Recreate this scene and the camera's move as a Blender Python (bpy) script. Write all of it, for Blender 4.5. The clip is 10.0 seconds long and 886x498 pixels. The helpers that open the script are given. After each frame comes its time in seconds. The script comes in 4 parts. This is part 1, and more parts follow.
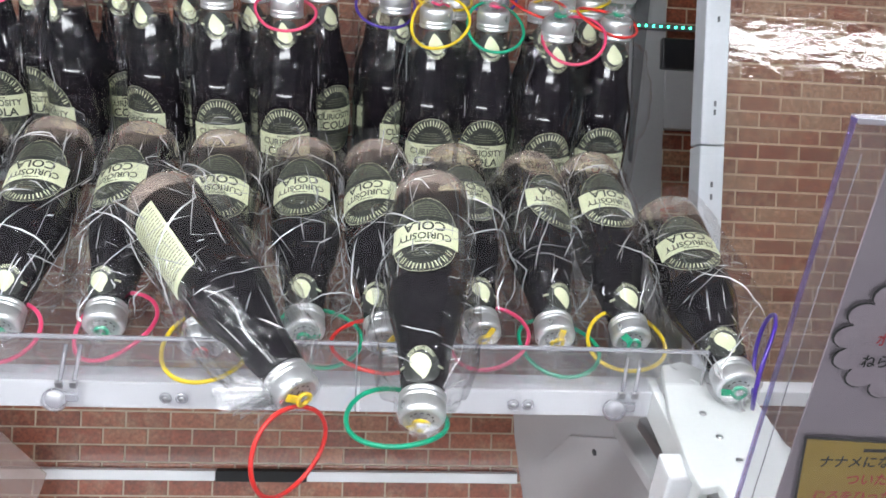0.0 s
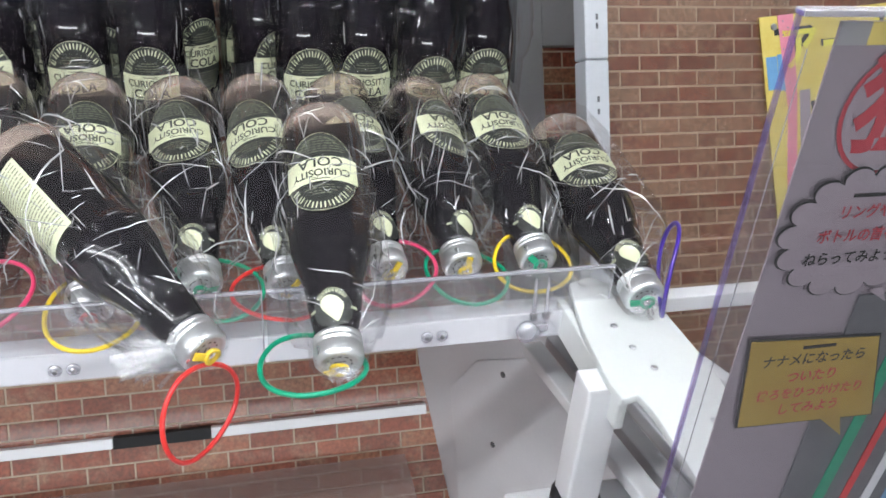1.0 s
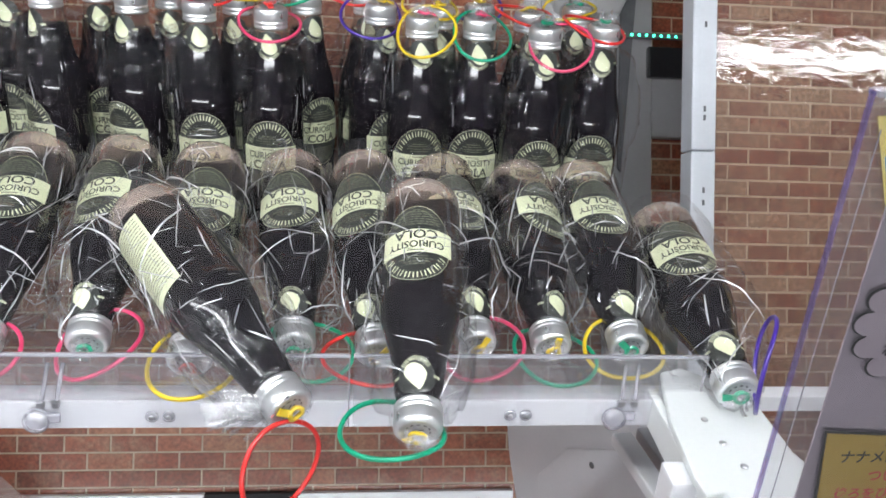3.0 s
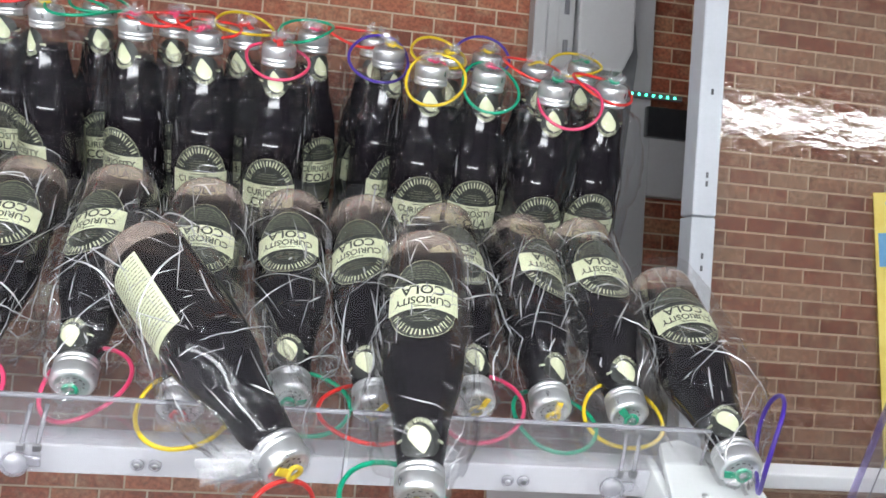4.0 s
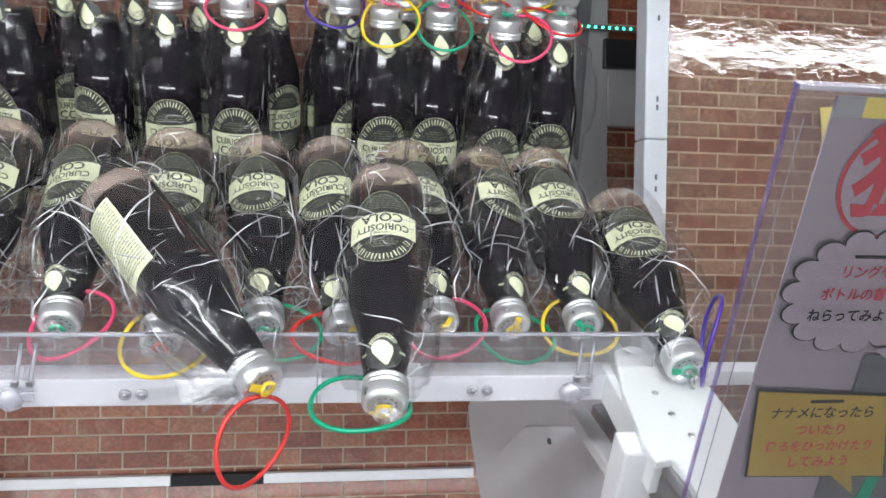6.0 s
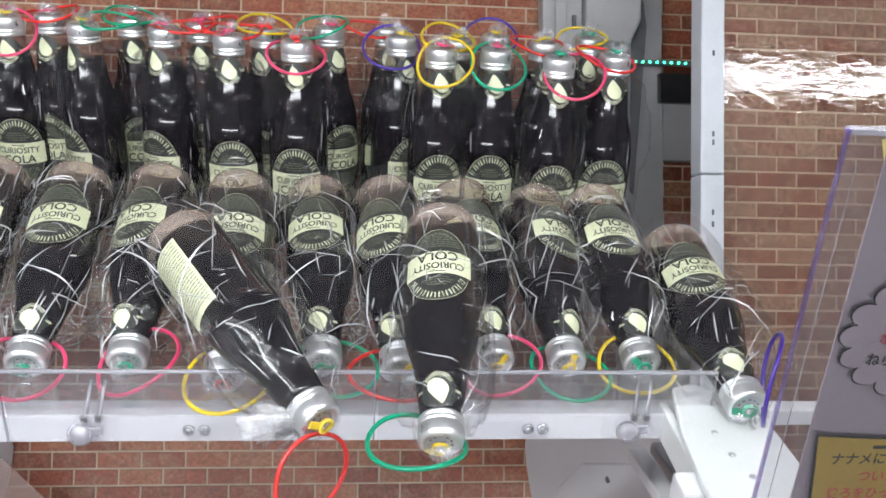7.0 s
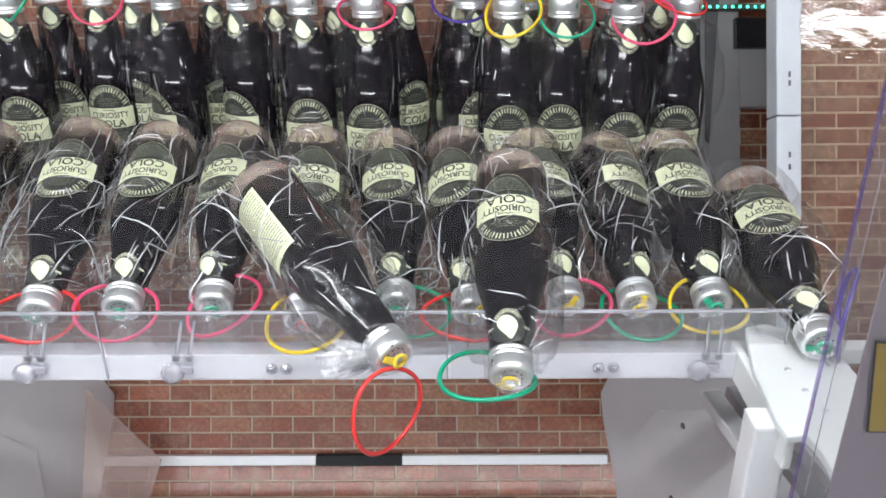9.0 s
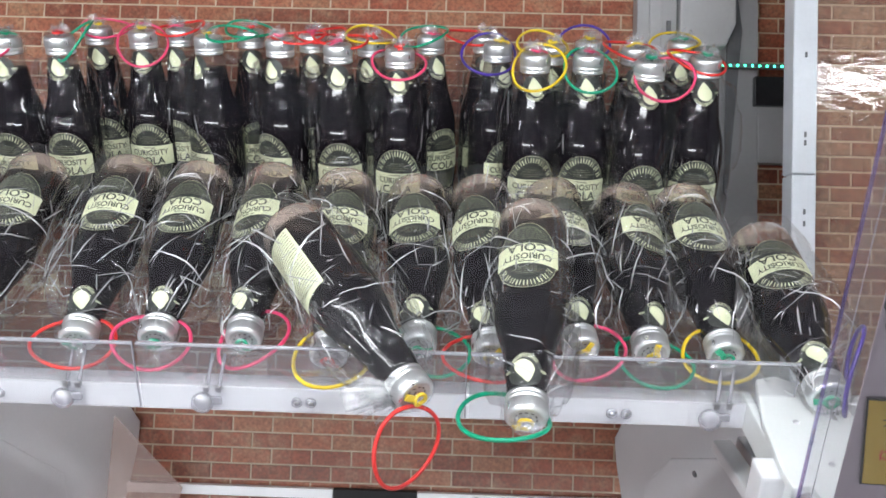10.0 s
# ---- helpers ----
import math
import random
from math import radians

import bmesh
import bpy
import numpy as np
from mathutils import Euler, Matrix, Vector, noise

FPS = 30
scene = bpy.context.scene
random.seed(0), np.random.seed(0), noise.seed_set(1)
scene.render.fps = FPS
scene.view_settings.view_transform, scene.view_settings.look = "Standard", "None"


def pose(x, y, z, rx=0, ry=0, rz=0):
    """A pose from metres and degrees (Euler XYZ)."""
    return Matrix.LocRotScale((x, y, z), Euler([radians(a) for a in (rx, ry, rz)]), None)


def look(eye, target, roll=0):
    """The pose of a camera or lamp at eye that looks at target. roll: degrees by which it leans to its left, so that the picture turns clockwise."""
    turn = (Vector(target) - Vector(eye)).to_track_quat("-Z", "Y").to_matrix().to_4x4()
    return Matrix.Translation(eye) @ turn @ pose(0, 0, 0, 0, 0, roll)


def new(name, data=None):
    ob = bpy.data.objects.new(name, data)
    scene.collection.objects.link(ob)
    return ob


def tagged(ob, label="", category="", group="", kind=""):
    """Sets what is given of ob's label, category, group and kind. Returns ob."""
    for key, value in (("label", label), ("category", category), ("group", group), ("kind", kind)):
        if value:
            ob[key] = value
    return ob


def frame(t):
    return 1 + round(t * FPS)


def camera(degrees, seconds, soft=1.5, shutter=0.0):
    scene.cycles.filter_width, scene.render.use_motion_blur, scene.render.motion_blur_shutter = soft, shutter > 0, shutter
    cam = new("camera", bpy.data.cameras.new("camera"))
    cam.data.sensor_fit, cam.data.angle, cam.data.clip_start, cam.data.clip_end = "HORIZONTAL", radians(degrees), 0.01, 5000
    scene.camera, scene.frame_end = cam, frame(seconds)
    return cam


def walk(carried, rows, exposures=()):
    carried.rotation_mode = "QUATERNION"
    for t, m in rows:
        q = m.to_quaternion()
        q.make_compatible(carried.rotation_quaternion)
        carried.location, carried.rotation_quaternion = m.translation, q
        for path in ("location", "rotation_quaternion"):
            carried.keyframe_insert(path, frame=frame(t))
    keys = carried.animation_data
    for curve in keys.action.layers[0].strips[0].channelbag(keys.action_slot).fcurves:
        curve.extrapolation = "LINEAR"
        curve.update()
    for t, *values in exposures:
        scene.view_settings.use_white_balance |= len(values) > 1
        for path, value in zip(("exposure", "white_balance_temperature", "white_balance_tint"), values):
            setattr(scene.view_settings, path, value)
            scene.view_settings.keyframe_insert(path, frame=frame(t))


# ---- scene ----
cam = camera(55.4, 10.0, soft=1.7)
PATH = [
    (0, (-0.05, -0.504, 0.374), (0.138, 1.267, -0.536), 4.8),
    (0.5, (-0.076, -0.479, 0.385), (0.389, 1.21, -0.579), 2.4),
    (1, (-0.067, -0.482, 0.362), (0.41, 1.166, -0.665), 4.7),
    (1.2, (-0.059, -0.4915, 0.3595), (0.4015, 1.177, -0.642), 6.3),
    (1.5, (-0.053, -0.5, 0.362), (0.402, 1.199, -0.59), 7.3),
    (2, (-0.055, -0.495, 0.365), (0.244, 1.197, -0.66), 2.2),
    (2.5, (-0.053, -0.496, 0.366), (0.196, 1.278, -0.524), 3.0),
    (3.8, (-0.067, -0.494, 0.344), (0.216, 1.306, -0.481), 7.2),
    (4, (-0.085, -0.474, 0.367), (0.219, 1.339, -0.419), 8.6),
    (4.5, (-0.081, -0.468, 0.388), (0.044, 1.28, -0.574), 5.1),
    (5, (-0.066, -0.485, 0.387), (0.182, 1.294, -0.493), 4.6),
    (5.5, (-0.061, -0.511, 0.363), (0.285, 1.242, -0.536), 5.9),
    (7, (-0.061, -0.525, 0.373), (0.124, 1.29, -0.446), 3.3),
    (7.5, (-0.061, -0.521, 0.371), (0.085, 1.294, -0.456), 2.6),
    (8, (-0.057, -0.526, 0.374), (0.118, 1.29, -0.447), 2.0),
    (8.3, (-0.0435, -0.5395, 0.3705), (0.166, 1.2645, -0.47), 2.35),
    (8.5, (-0.054, -0.537, 0.365), (0.096, 1.249, -0.522), 1.5),
    (9, (-0.053, -0.548, 0.36), (-0.058, 1.245, -0.525), -0.3),
    (9.3, (-0.046, -0.577, 0.3665), (-0.273, 1.1935, -0.538), -0.25),
    (9.5, (-0.063, -0.591, 0.382), (-0.261, 1.185, -0.517), 1.9),
    (9.8, (-0.068, -0.595, 0.371), (-0.15, 1.2775, -0.334), 1.55),
    (10, (-0.055, -0.573, 0.377), (-0.109, 1.258, -0.426), 1.0),
]
walk(cam, [(t, look(eye, target, roll)) for t, eye, target, roll in PATH], exposures=[(0.0, 0.3), (10.0, 0.3)])

# ---- world and lamps: an indoor arcade, lit by unseen tubes added out of view ----
world = bpy.data.worlds.new("arcade_air")
scene.world = world
world.use_nodes = True
world.node_tree.nodes["Background"].inputs[0].default_value = (0.9, 0.95, 1.0, 1)
world.node_tree.nodes["Background"].inputs[1].default_value = 0.05

LEAN = radians(28)          # the brick backdrop leans back by this much
WALL_Y, WALL_Z = 0.30, -0.30


# ---- helpers ----
def part(name, data, material, parent=None, label="", smooth=False):
    """Links a bmesh or mesh as one object under a thing."""
    if isinstance(data, bmesh.types.BMesh):
        me = bpy.data.meshes.new(name)
        data.to_mesh(me)
        data.free()
    else:
        me = data
    if material is not None and len(me.materials) == 0:
        me.materials.append(material)
    if smooth:
        me.polygons.foreach_set("use_smooth", [True] * len(me.polygons))
    ob = new(name, me)
    if parent is not None:
        ob.parent = parent
    if label:
        tagged(ob, label)
    return ob


def empty(name, m=None):
    ob = new(name)
    ob.empty_display_size = 0.02
    if m is not None:
        ob.matrix_basis = m
    return ob


def pydata(name, verts, faces):
    me = bpy.data.meshes.new(name)
    me.from_pydata([tuple(v) for v in verts], [], faces)
    me.update()
    return me


def box(x0, x1, y0, y1, z0, z1, bevel=0.0):
    bm = bmesh.new()
    bmesh.ops.create_cube(bm, size=1.0)
    for v in bm.verts:
        v.co = Vector((x0 + (v.co.x + 0.5) * (x1 - x0), y0 + (v.co.y + 0.5) * (y1 - y0), z0 + (v.co.z + 0.5) * (z1 - z0)))
    if bevel:
        bmesh.ops.bevel(bm, geom=bm.edges[:], offset=bevel, segments=2, profile=0.6, affect="EDGES")
    return bm


def slab(points, depth, bevel=0.0, axis="z"):
    """A plate from an outline of (a, b) points, pushed down by depth along an axis."""
    bm = bmesh.new()
    put = {"z": lambda a, b, c: (a, b, c), "y": lambda a, b, c: (a, c, b), "x": lambda a, b, c: (c, a, b)}[axis]
    low = [bm.verts.new(put(a, b, 0)) for a, b in points]
    high = [bm.verts.new(put(a, b, depth)) for a, b in points]
    bm.faces.new(low)
    bm.faces.new(high)
    for i in range(len(points)):
        j = (i + 1) % len(points)
        bm.faces.new((low[i], low[j], high[j], high[i]))
    bmesh.ops.recalc_face_normals(bm, faces=bm.faces[:])
    if bevel:
        bmesh.ops.bevel(bm, geom=bm.edges[:], offset=bevel, segments=2, profile=0.6, affect="EDGES")
    return bm


def lathe(name, profile, segments=28, close=True):
    """A turned mesh about the z axis, from (radius, height) points."""
    verts, faces = [], []
    for r, z in profile:
        for k in range(segments):
            a = 2 * math.pi * k / segments
            verts.append((r * math.cos(a), r * math.sin(a), z))
    for i in range(len(profile) - 1):
        for k in range(segments):
            n = (k + 1) % segments
            faces.append((i * segments + k, i * segments + n, (i + 1) * segments + n, (i + 1) * segments + k))
    if close:
        faces.append(tuple(reversed(range(segments))))
        faces.append(tuple((len(profile) - 1) * segments + k for k in range(segments)))
    return pydata(name, verts, faces)


def tube(name, points, radius, segments=10, closed=False):
    """A round rod along points."""
    pts = [Vector(p) for p in points]
    n = len(pts)
    verts, faces = [], []
    side = None
    for i, p in enumerate(pts):
        a, b = (pts[i - 1], pts[(i + 1) % n]) if closed else (pts[max(i - 1, 0)], pts[min(i + 1, n - 1)])
        t = (b - a).normalized()
        if side is None:
            side = t.orthogonal().normalized()
        side = (side - side.dot(t) * t).normalized()
        up = t.cross(side)
        for k in range(segments):
            w = 2 * math.pi * k / segments
            verts.append(p + radius * (math.cos(w) * side + math.sin(w) * up))
    for i in range(n if closed else n - 1):
        j = (i + 1) % n
        for k in range(segments):
            m = (k + 1) % segments
            faces.append((i * segments + k, i * segments + m, j * segments + m, j * segments + k))
    if not closed:
        faces.append(tuple(reversed(range(segments))))
        faces.append(tuple((n - 1) * segments + k for k in range(segments)))
    return pydata(name, verts, faces)


def text_mesh(body, size, wide=1.0, bold=0.018):
    cu = bpy.data.curves.new("letters", "FONT")
    cu.body, cu.size, cu.align_x, cu.align_y = body, size, "CENTER", "CENTER"
    cu.resolution_u = 3
    cu.offset = bold * size
    ob = new("letters", cu)
    me = bpy.data.meshes.new_from_object(ob.evaluated_get(bpy.context.evaluated_depsgraph_get()))
    bpy.data.objects.remove(ob)
    bpy.data.curves.remove(cu)
    for v in me.vertices:
        v.co.x *= wide
    return me


# ---- materials ----
def material(name, color, rough=0.5, metal=0.0, coat=0.0):
    m = bpy.data.materials.new(name)
    m.use_nodes = True
    b = m.node_tree.nodes["Principled BSDF"]
    b.inputs["Base Color"].default_value = (*color, 1)
    b.inputs["Roughness"].default_value = rough
    b.inputs["Metallic"].default_value = metal
    b.inputs["Coat Weight"].default_value = coat
    return m


def worn(m, color, other, scale=40.0, fine=400.0, bump=0.1, spread=0.6, rough=None):
    """Two scales of variation in colour, a fine relief, and uneven gloss."""
    t = m.node_tree
    b = t.nodes["Principled BSDF"]
    co = t.nodes.new("ShaderNodeTexCoord")
    big = t.nodes.new("ShaderNodeTexNoise")
    big.inputs["Scale"].default_value, big.inputs["Detail"].default_value = scale, 6
    small = t.nodes.new("ShaderNodeTexNoise")
    small.inputs["Scale"].default_value, small.inputs["Detail"].default_value = fine, 3
    ramp = t.nodes.new("ShaderNodeValToRGB")
    ramp.color_ramp.elements[0].position, ramp.color_ramp.elements[1].position = 0.5 - spread / 2, 0.5 + spread / 2
    ramp.color_ramp.elements[0].color, ramp.color_ramp.elements[1].color = (*color, 1), (*other, 1)
    add = t.nodes.new("ShaderNodeMath")
    add.operation = "MULTIPLY_ADD"
    add.inputs[1].default_value = 0.35
    t.links.new(co.outputs["Object"], big.inputs["Vector"])
    t.links.new(co.outputs["Object"], small.inputs["Vector"])
    t.links.new(small.outputs["Fac"], add.inputs[0])
    sub = t.nodes.new("ShaderNodeMath")
    sub.operation = "SUBTRACT"
    sub.inputs[1].default_value = 0.175
    t.links.new(big.outputs["Fac"], sub.inputs[0])
    t.links.new(sub.outputs[0], add.inputs[2])
    t.links.new(add.outputs[0], ramp.inputs["Fac"])
    t.links.new(ramp.outputs["Color"], b.inputs["Base Color"])
    if bump:
        bp = t.nodes.new("ShaderNodeBump")
        bp.inputs["Strength"].default_value, bp.inputs["Distance"].default_value = bump, 0.001
        t.links.new(small.outputs["Fac"], bp.inputs["Height"])
        t.links.new(bp.outputs["Normal"], b.inputs["Normal"])
    if rough:
        mr = t.nodes.new("ShaderNodeMapRange")
        mr.inputs["To Min"].default_value, mr.inputs["To Max"].default_value = rough
        t.links.new(big.outputs["Fac"], mr.inputs["Value"])
        t.links.new(mr.outputs["Result"], b.inputs["Roughness"])
    return m


def clear(name, tint=(1, 1, 1), gloss=0.05, edge=0.6, rough=0.06, bump=0.0, scale=60.0, stretch=(1, 1, 1), haze=0.0, haze_color=(0.8, 0.8, 0.8)):
    """Thin clear plastic: lets light through and mirrors some of it, more so at grazing angles."""
    m = bpy.data.materials.new(name)
    m.use_nodes = True
    t = m.node_tree
    t.nodes.clear()
    out = t.nodes.new("ShaderNodeOutputMaterial")
    tr = t.nodes.new("ShaderNodeBsdfTransparent")
    tr.inputs["Color"].default_value = (*tint, 1)
    gl = t.nodes.new("ShaderNodeBsdfGlossy")
    gl.inputs["Roughness"].default_value = rough
    lw = t.nodes.new("ShaderNodeLayerWeight")
    lw.inputs["Blend"].default_value = 0.25
    mr = t.nodes.new("ShaderNodeMapRange")
    mr.inputs["To Min"].default_value, mr.inputs["To Max"].default_value = gloss, edge
    mix = t.nodes.new("ShaderNodeMixShader")
    t.links.new(lw.outputs["Facing"], mr.inputs["Value"])
    t.links.new(mr.outputs["Result"], mix.inputs["Fac"])
    first = tr.outputs[0]
    if haze:
        df = t.nodes.new("ShaderNodeBsdfDiffuse")
        df.inputs["Color"].default_value = (*haze_color, 1)
        mh = t.nodes.new("ShaderNodeMixShader")
        mh.inputs["Fac"].default_value = haze
        t.links.new(tr.outputs[0], mh.inputs[1])
        t.links.new(df.outputs[0], mh.inputs[2])
        first = mh.outputs[0]
    t.links.new(first, mix.inputs[1])
    t.links.new(gl.outputs[0], mix.inputs[2])
    t.links.new(mix.outputs[0], out.inputs["Surface"])
    if bump:
        co = t.nodes.new("ShaderNodeTexCoord")
        mp = t.nodes.new("ShaderNodeMapping")
        mp.inputs["Scale"].default_value = stretch
        nz = t.nodes.new("ShaderNodeTexNoise")
        nz.inputs["Scale"].default_value, nz.inputs["Detail"].default_value = scale, 4
        bp = t.nodes.new("ShaderNodeBump")
        bp.inputs["Strength"].default_value, bp.inputs["Distance"].default_value = bump, 0.004
        t.links.new(co.outputs["Object"], mp.inputs["Vector"])
        t.links.new(mp.outputs[0], nz.inputs["Vector"])
        t.links.new(nz.outputs["Fac"], bp.inputs["Height"])
        last = bp.outputs[0]
        t.links.new(last, gl.inputs["Normal"])
        t.links.new(last, lw.inputs["Normal"])
    return m


def glowing(name, color, strength):
    m = bpy.data.materials.new(name)
    m.use_nodes = True
    t = m.node_tree
    t.nodes.clear()
    out = t.nodes.new("ShaderNodeOutputMaterial")
    em = t.nodes.new("ShaderNodeEmission")
    em.inputs["Color"].default_value, em.inputs["Strength"].default_value = (*color, 1), strength
    t.links.new(em.outputs[0], out.inputs["Surface"])
    return m


def brick_material(name, reds, pale, worn_from, worn_most):
    """Printed brick: each brick has its own red or tan, with pale worn patches."""
    m = material(name, (0.3, 0.12, 0.08), 0.42, coat=0.12)
    t = m.node_tree
    b = t.nodes["Principled BSDF"]
    info, geo, co = t.nodes.new("ShaderNodeObjectInfo"), t.nodes.new("ShaderNodeNewGeometry"), t.nodes.new("ShaderNodeTexCoord")
    add = t.nodes.new("ShaderNodeMath")
    add.operation = "ADD"
    fr = t.nodes.new("ShaderNodeMath")
    fr.operation = "FRACT"
    t.links.new(info.outputs["Random"], add.inputs[0])
    t.links.new(geo.outputs["Random Per Island"], add.inputs[1])
    t.links.new(add.outputs[0], fr.inputs[0])
    ramp = t.nodes.new("ShaderNodeValToRGB")
    els = ramp.color_ramp.elements
    els[0].position, els[0].color = 0.0, (*reds[0], 1)
    els[1].position, els[1].color = 1.0, (*reds[-1], 1)
    for k, c in enumerate(reds[1:-1]):
        e = els.new((k + 1) / (len(reds) - 1))
        e.color = (*c, 1)
    t.links.new(fr.outputs[0], ramp.inputs["Fac"])
    pos = t.nodes.new("ShaderNodeNewGeometry")
    worn_noise, grain = t.nodes.new("ShaderNodeTexNoise"), t.nodes.new("ShaderNodeTexNoise")
    worn_noise.inputs["Scale"].default_value, worn_noise.inputs["Detail"].default_value = 36, 8
    worn_noise.inputs["Roughness"].default_value = 0.68
    grain.inputs["Scale"].default_value, grain.inputs["Detail"].default_value = 240, 6
    t.links.new(pos.outputs["Position"], worn_noise.inputs["Vector"])
    t.links.new(pos.outputs["Position"], grain.inputs["Vector"])
    mask = t.nodes.new("ShaderNodeMapRange")
    mask.inputs["From Min"].default_value, mask.inputs["From Max"].default_value = worn_from, worn_from + 0.25
    mask.inputs["To Max"].default_value = worn_most
    t.links.new(worn_noise.outputs["Fac"], mask.inputs["Value"])
    mix = t.nodes.new("ShaderNodeMixRGB")
    mix.inputs["Color2"].default_value = (*pale, 1)
    t.links.new(mask.outputs["Result"], mix.inputs["Fac"])
    t.links.new(ramp.outputs["Color"], mix.inputs["Color1"])
    dark = t.nodes.new("ShaderNodeMixRGB")
    dark.blend_type = "MULTIPLY"
    dark.inputs["Fac"].default_value = 0.8
    gr = t.nodes.new("ShaderNodeMapRange")
    gr.inputs["From Min"].default_value, gr.inputs["From Max"].default_value = 0.25, 0.7
    gr.inputs["To Min"].default_value, gr.inputs["To Max"].default_value = 0.35, 1.25
    t.links.new(grain.outputs["Fac"], gr.inputs["Value"])
    t.links.new(mix.outputs["Color"], dark.inputs["Color1"])
    t.links.new(gr.outputs["Result"], dark.inputs["Color2"])
    t.links.new(dark.outputs["Color"], b.inputs["Base Color"])
    return m


M_BRICK = brick_material("printed_brick", ((0.17, 0.042, 0.023), (0.31, 0.08, 0.041), (0.22, 0.062, 0.034), (0.35, 0.108, 0.056), (0.34, 0.145, 0.078)), (0.42, 0.275, 0.17), 0.48, 0.62)
M_BRICK_SIDE = brick_material("printed_pale_brick", ((0.20, 0.068, 0.040), (0.29, 0.105, 0.062), (0.23, 0.10, 0.064), (0.31, 0.15, 0.095), (0.34, 0.21, 0.14)), (0.40, 0.29, 0.20), 0.45, 0.75)
M_MORTAR = worn(material("mortar_print", (0.5, 0.4, 0.3), 0.6), (0.40, 0.31, 0.22), (0.55, 0.45, 0.34), 60, 600, 0.1)
M_WHITE = worn(material("white_enamel", (0.8, 0.8, 0.82), 0.3), (0.74, 0.75, 0.78), (0.82, 0.82, 0.84), 14, 300, 0.02, 0.7, (0.22, 0.38))
M_PANEL = worn(material("grey_white_plastic", (0.62, 0.62, 0.65), 0.4), (0.62, 0.62, 0.65), (0.72, 0.72, 0.74), 9, 260, 0.04, 0.7, (0.3, 0.5))
M_GREY = worn(material("grey_metal_sheet", (0.45, 0.46, 0.5), 0.42), (0.30, 0.295, 0.305), (0.36, 0.355, 0.365), 8, 200, 0.03, 0.7, (0.28, 0.5))
M_COLUMN = worn(material("pale_grey_metal", (0.45, 0.45, 0.47), 0.42), (0.33, 0.325, 0.33), (0.40, 0.395, 0.40), 8, 200, 0.03, 0.7, (0.3, 0.5))
M_POST = worn(material("blue_white_enamel", (0.5, 0.52, 0.56), 0.35), (0.45, 0.47, 0.51), (0.54, 0.56, 0.6), 16, 300, 0.03, 0.7, (0.28, 0.45))
M_ARM = worn(material("grey_white_steel", (0.5, 0.52, 0.51), 0.4), (0.66, 0.68, 0.68), (0.75, 0.77, 0.77), 12, 300, 0.03, 0.7, (0.3, 0.5))
M_DARKGREY = worn(material("dark_grey_seam", (0.12, 0.12, 0.13), 0.5), (0.09, 0.09, 0.1), (0.15, 0.15, 0.16), 40, 300, 0.05)
M_BLACK = worn(material("black_plastic", (0.015, 0.015, 0.018), 0.28), (0.01, 0.01, 0.013), (0.025, 0.024, 0.027), 60, 500, 0.05)
M_MATT_BLACK = worn(material("matt_black_plastic", (0.012, 0.012, 0.014), 0.75), (0.008, 0.008, 0.01), (0.018, 0.018, 0.02), 60, 500, 0.05, 0.7, (0.65, 0.85))
M_STEEL = worn(material("steel_screw", (0.5, 0.5, 0.52), 0.3, 1.0), (0.42, 0.42, 0.44), (0.6, 0.6, 0.62), 200, 900, 0.1)
M_COLA = worn(material("cola_behind_glass", (0.012, 0.008, 0.009), 0.12, coat=0.12), (0.005, 0.0045, 0.007), (0.011, 0.008, 0.011), 30, 200, 0.0)
M_COLA_UP = worn(material("cola_in_upright_glass", (0.012, 0.008, 0.009), 0.07, coat=0.3), (0.005, 0.0045, 0.007), (0.011, 0.008, 0.011), 30, 200, 0.0)
for drink in (M_COLA, M_COLA_UP):
    drink.node_tree.nodes["Principled BSDF"].inputs["Coat Roughness"].default_value = 0.03
    drink.node_tree.nodes["Principled BSDF"].inputs["Specular IOR Level"].default_value = 0.3
M_GLASS = clear("clear_bottle_glass", (0.96, 0.93, 0.91), 0.015, 0.5, 0.03)
M_HEEL = clear("thick_heel_glass", (0.92, 0.85, 0.80), 0.10, 0.85, 0.04, haze=0.28, haze_color=(0.92, 0.74, 0.64))
M_GLASS_UP = clear("clear_neck_glass", (0.9, 0.86, 0.84), 0.05, 0.6, 0.04, haze=0.05, haze_color=(0.6, 0.5, 0.45))
M_BAG = clear("crinkled_clear_bag", (0.985, 0.985, 0.99), 0.012, 0.36, 0.14, haze=0.012)
# white haze paints the lamps' glints along the bag's sharp creases
M_CREASE_GLINT = clear("white_crease_glint", (0.98, 0.98, 0.99), 0.4, 0.85, 0.10, haze=0.75, haze_color=(0.9, 0.9, 0.92))
M_BAG_UP = clear("taut_clear_bag", (0.985, 0.985, 0.99), 0.014, 0.34, 0.05, bump=0.12, scale=30.0, stretch=(1, 1, 0.25), haze=0.003)
M_BAG_END = clear("loose_bag_end", (0.97, 0.97, 0.98), 0.10, 0.5, 0.10, bump=0.3, scale=120, haze=0.13, haze_color=(0.92, 0.92, 0.94))
M_ACRYLIC = clear("clear_acrylic", (0.95, 0.95, 0.96), 0.05, 0.55, 0.03, bump=0.04, scale=8, haze=0.05, haze_color=(0.85, 0.83, 0.88))
M_EDGE = clear("acrylic_edge", (0.8, 0.78, 0.84), 0.2, 0.75, 0.12, haze=0.35, haze_color=(0.8, 0.8, 0.86))
M_SIGN_EDGE = clear("violet_acrylic_edge", (0.75, 0.7, 0.9), 0.08, 0.4, 0.1, haze=0.1, haze_color=(0.42, 0.36, 0.72))
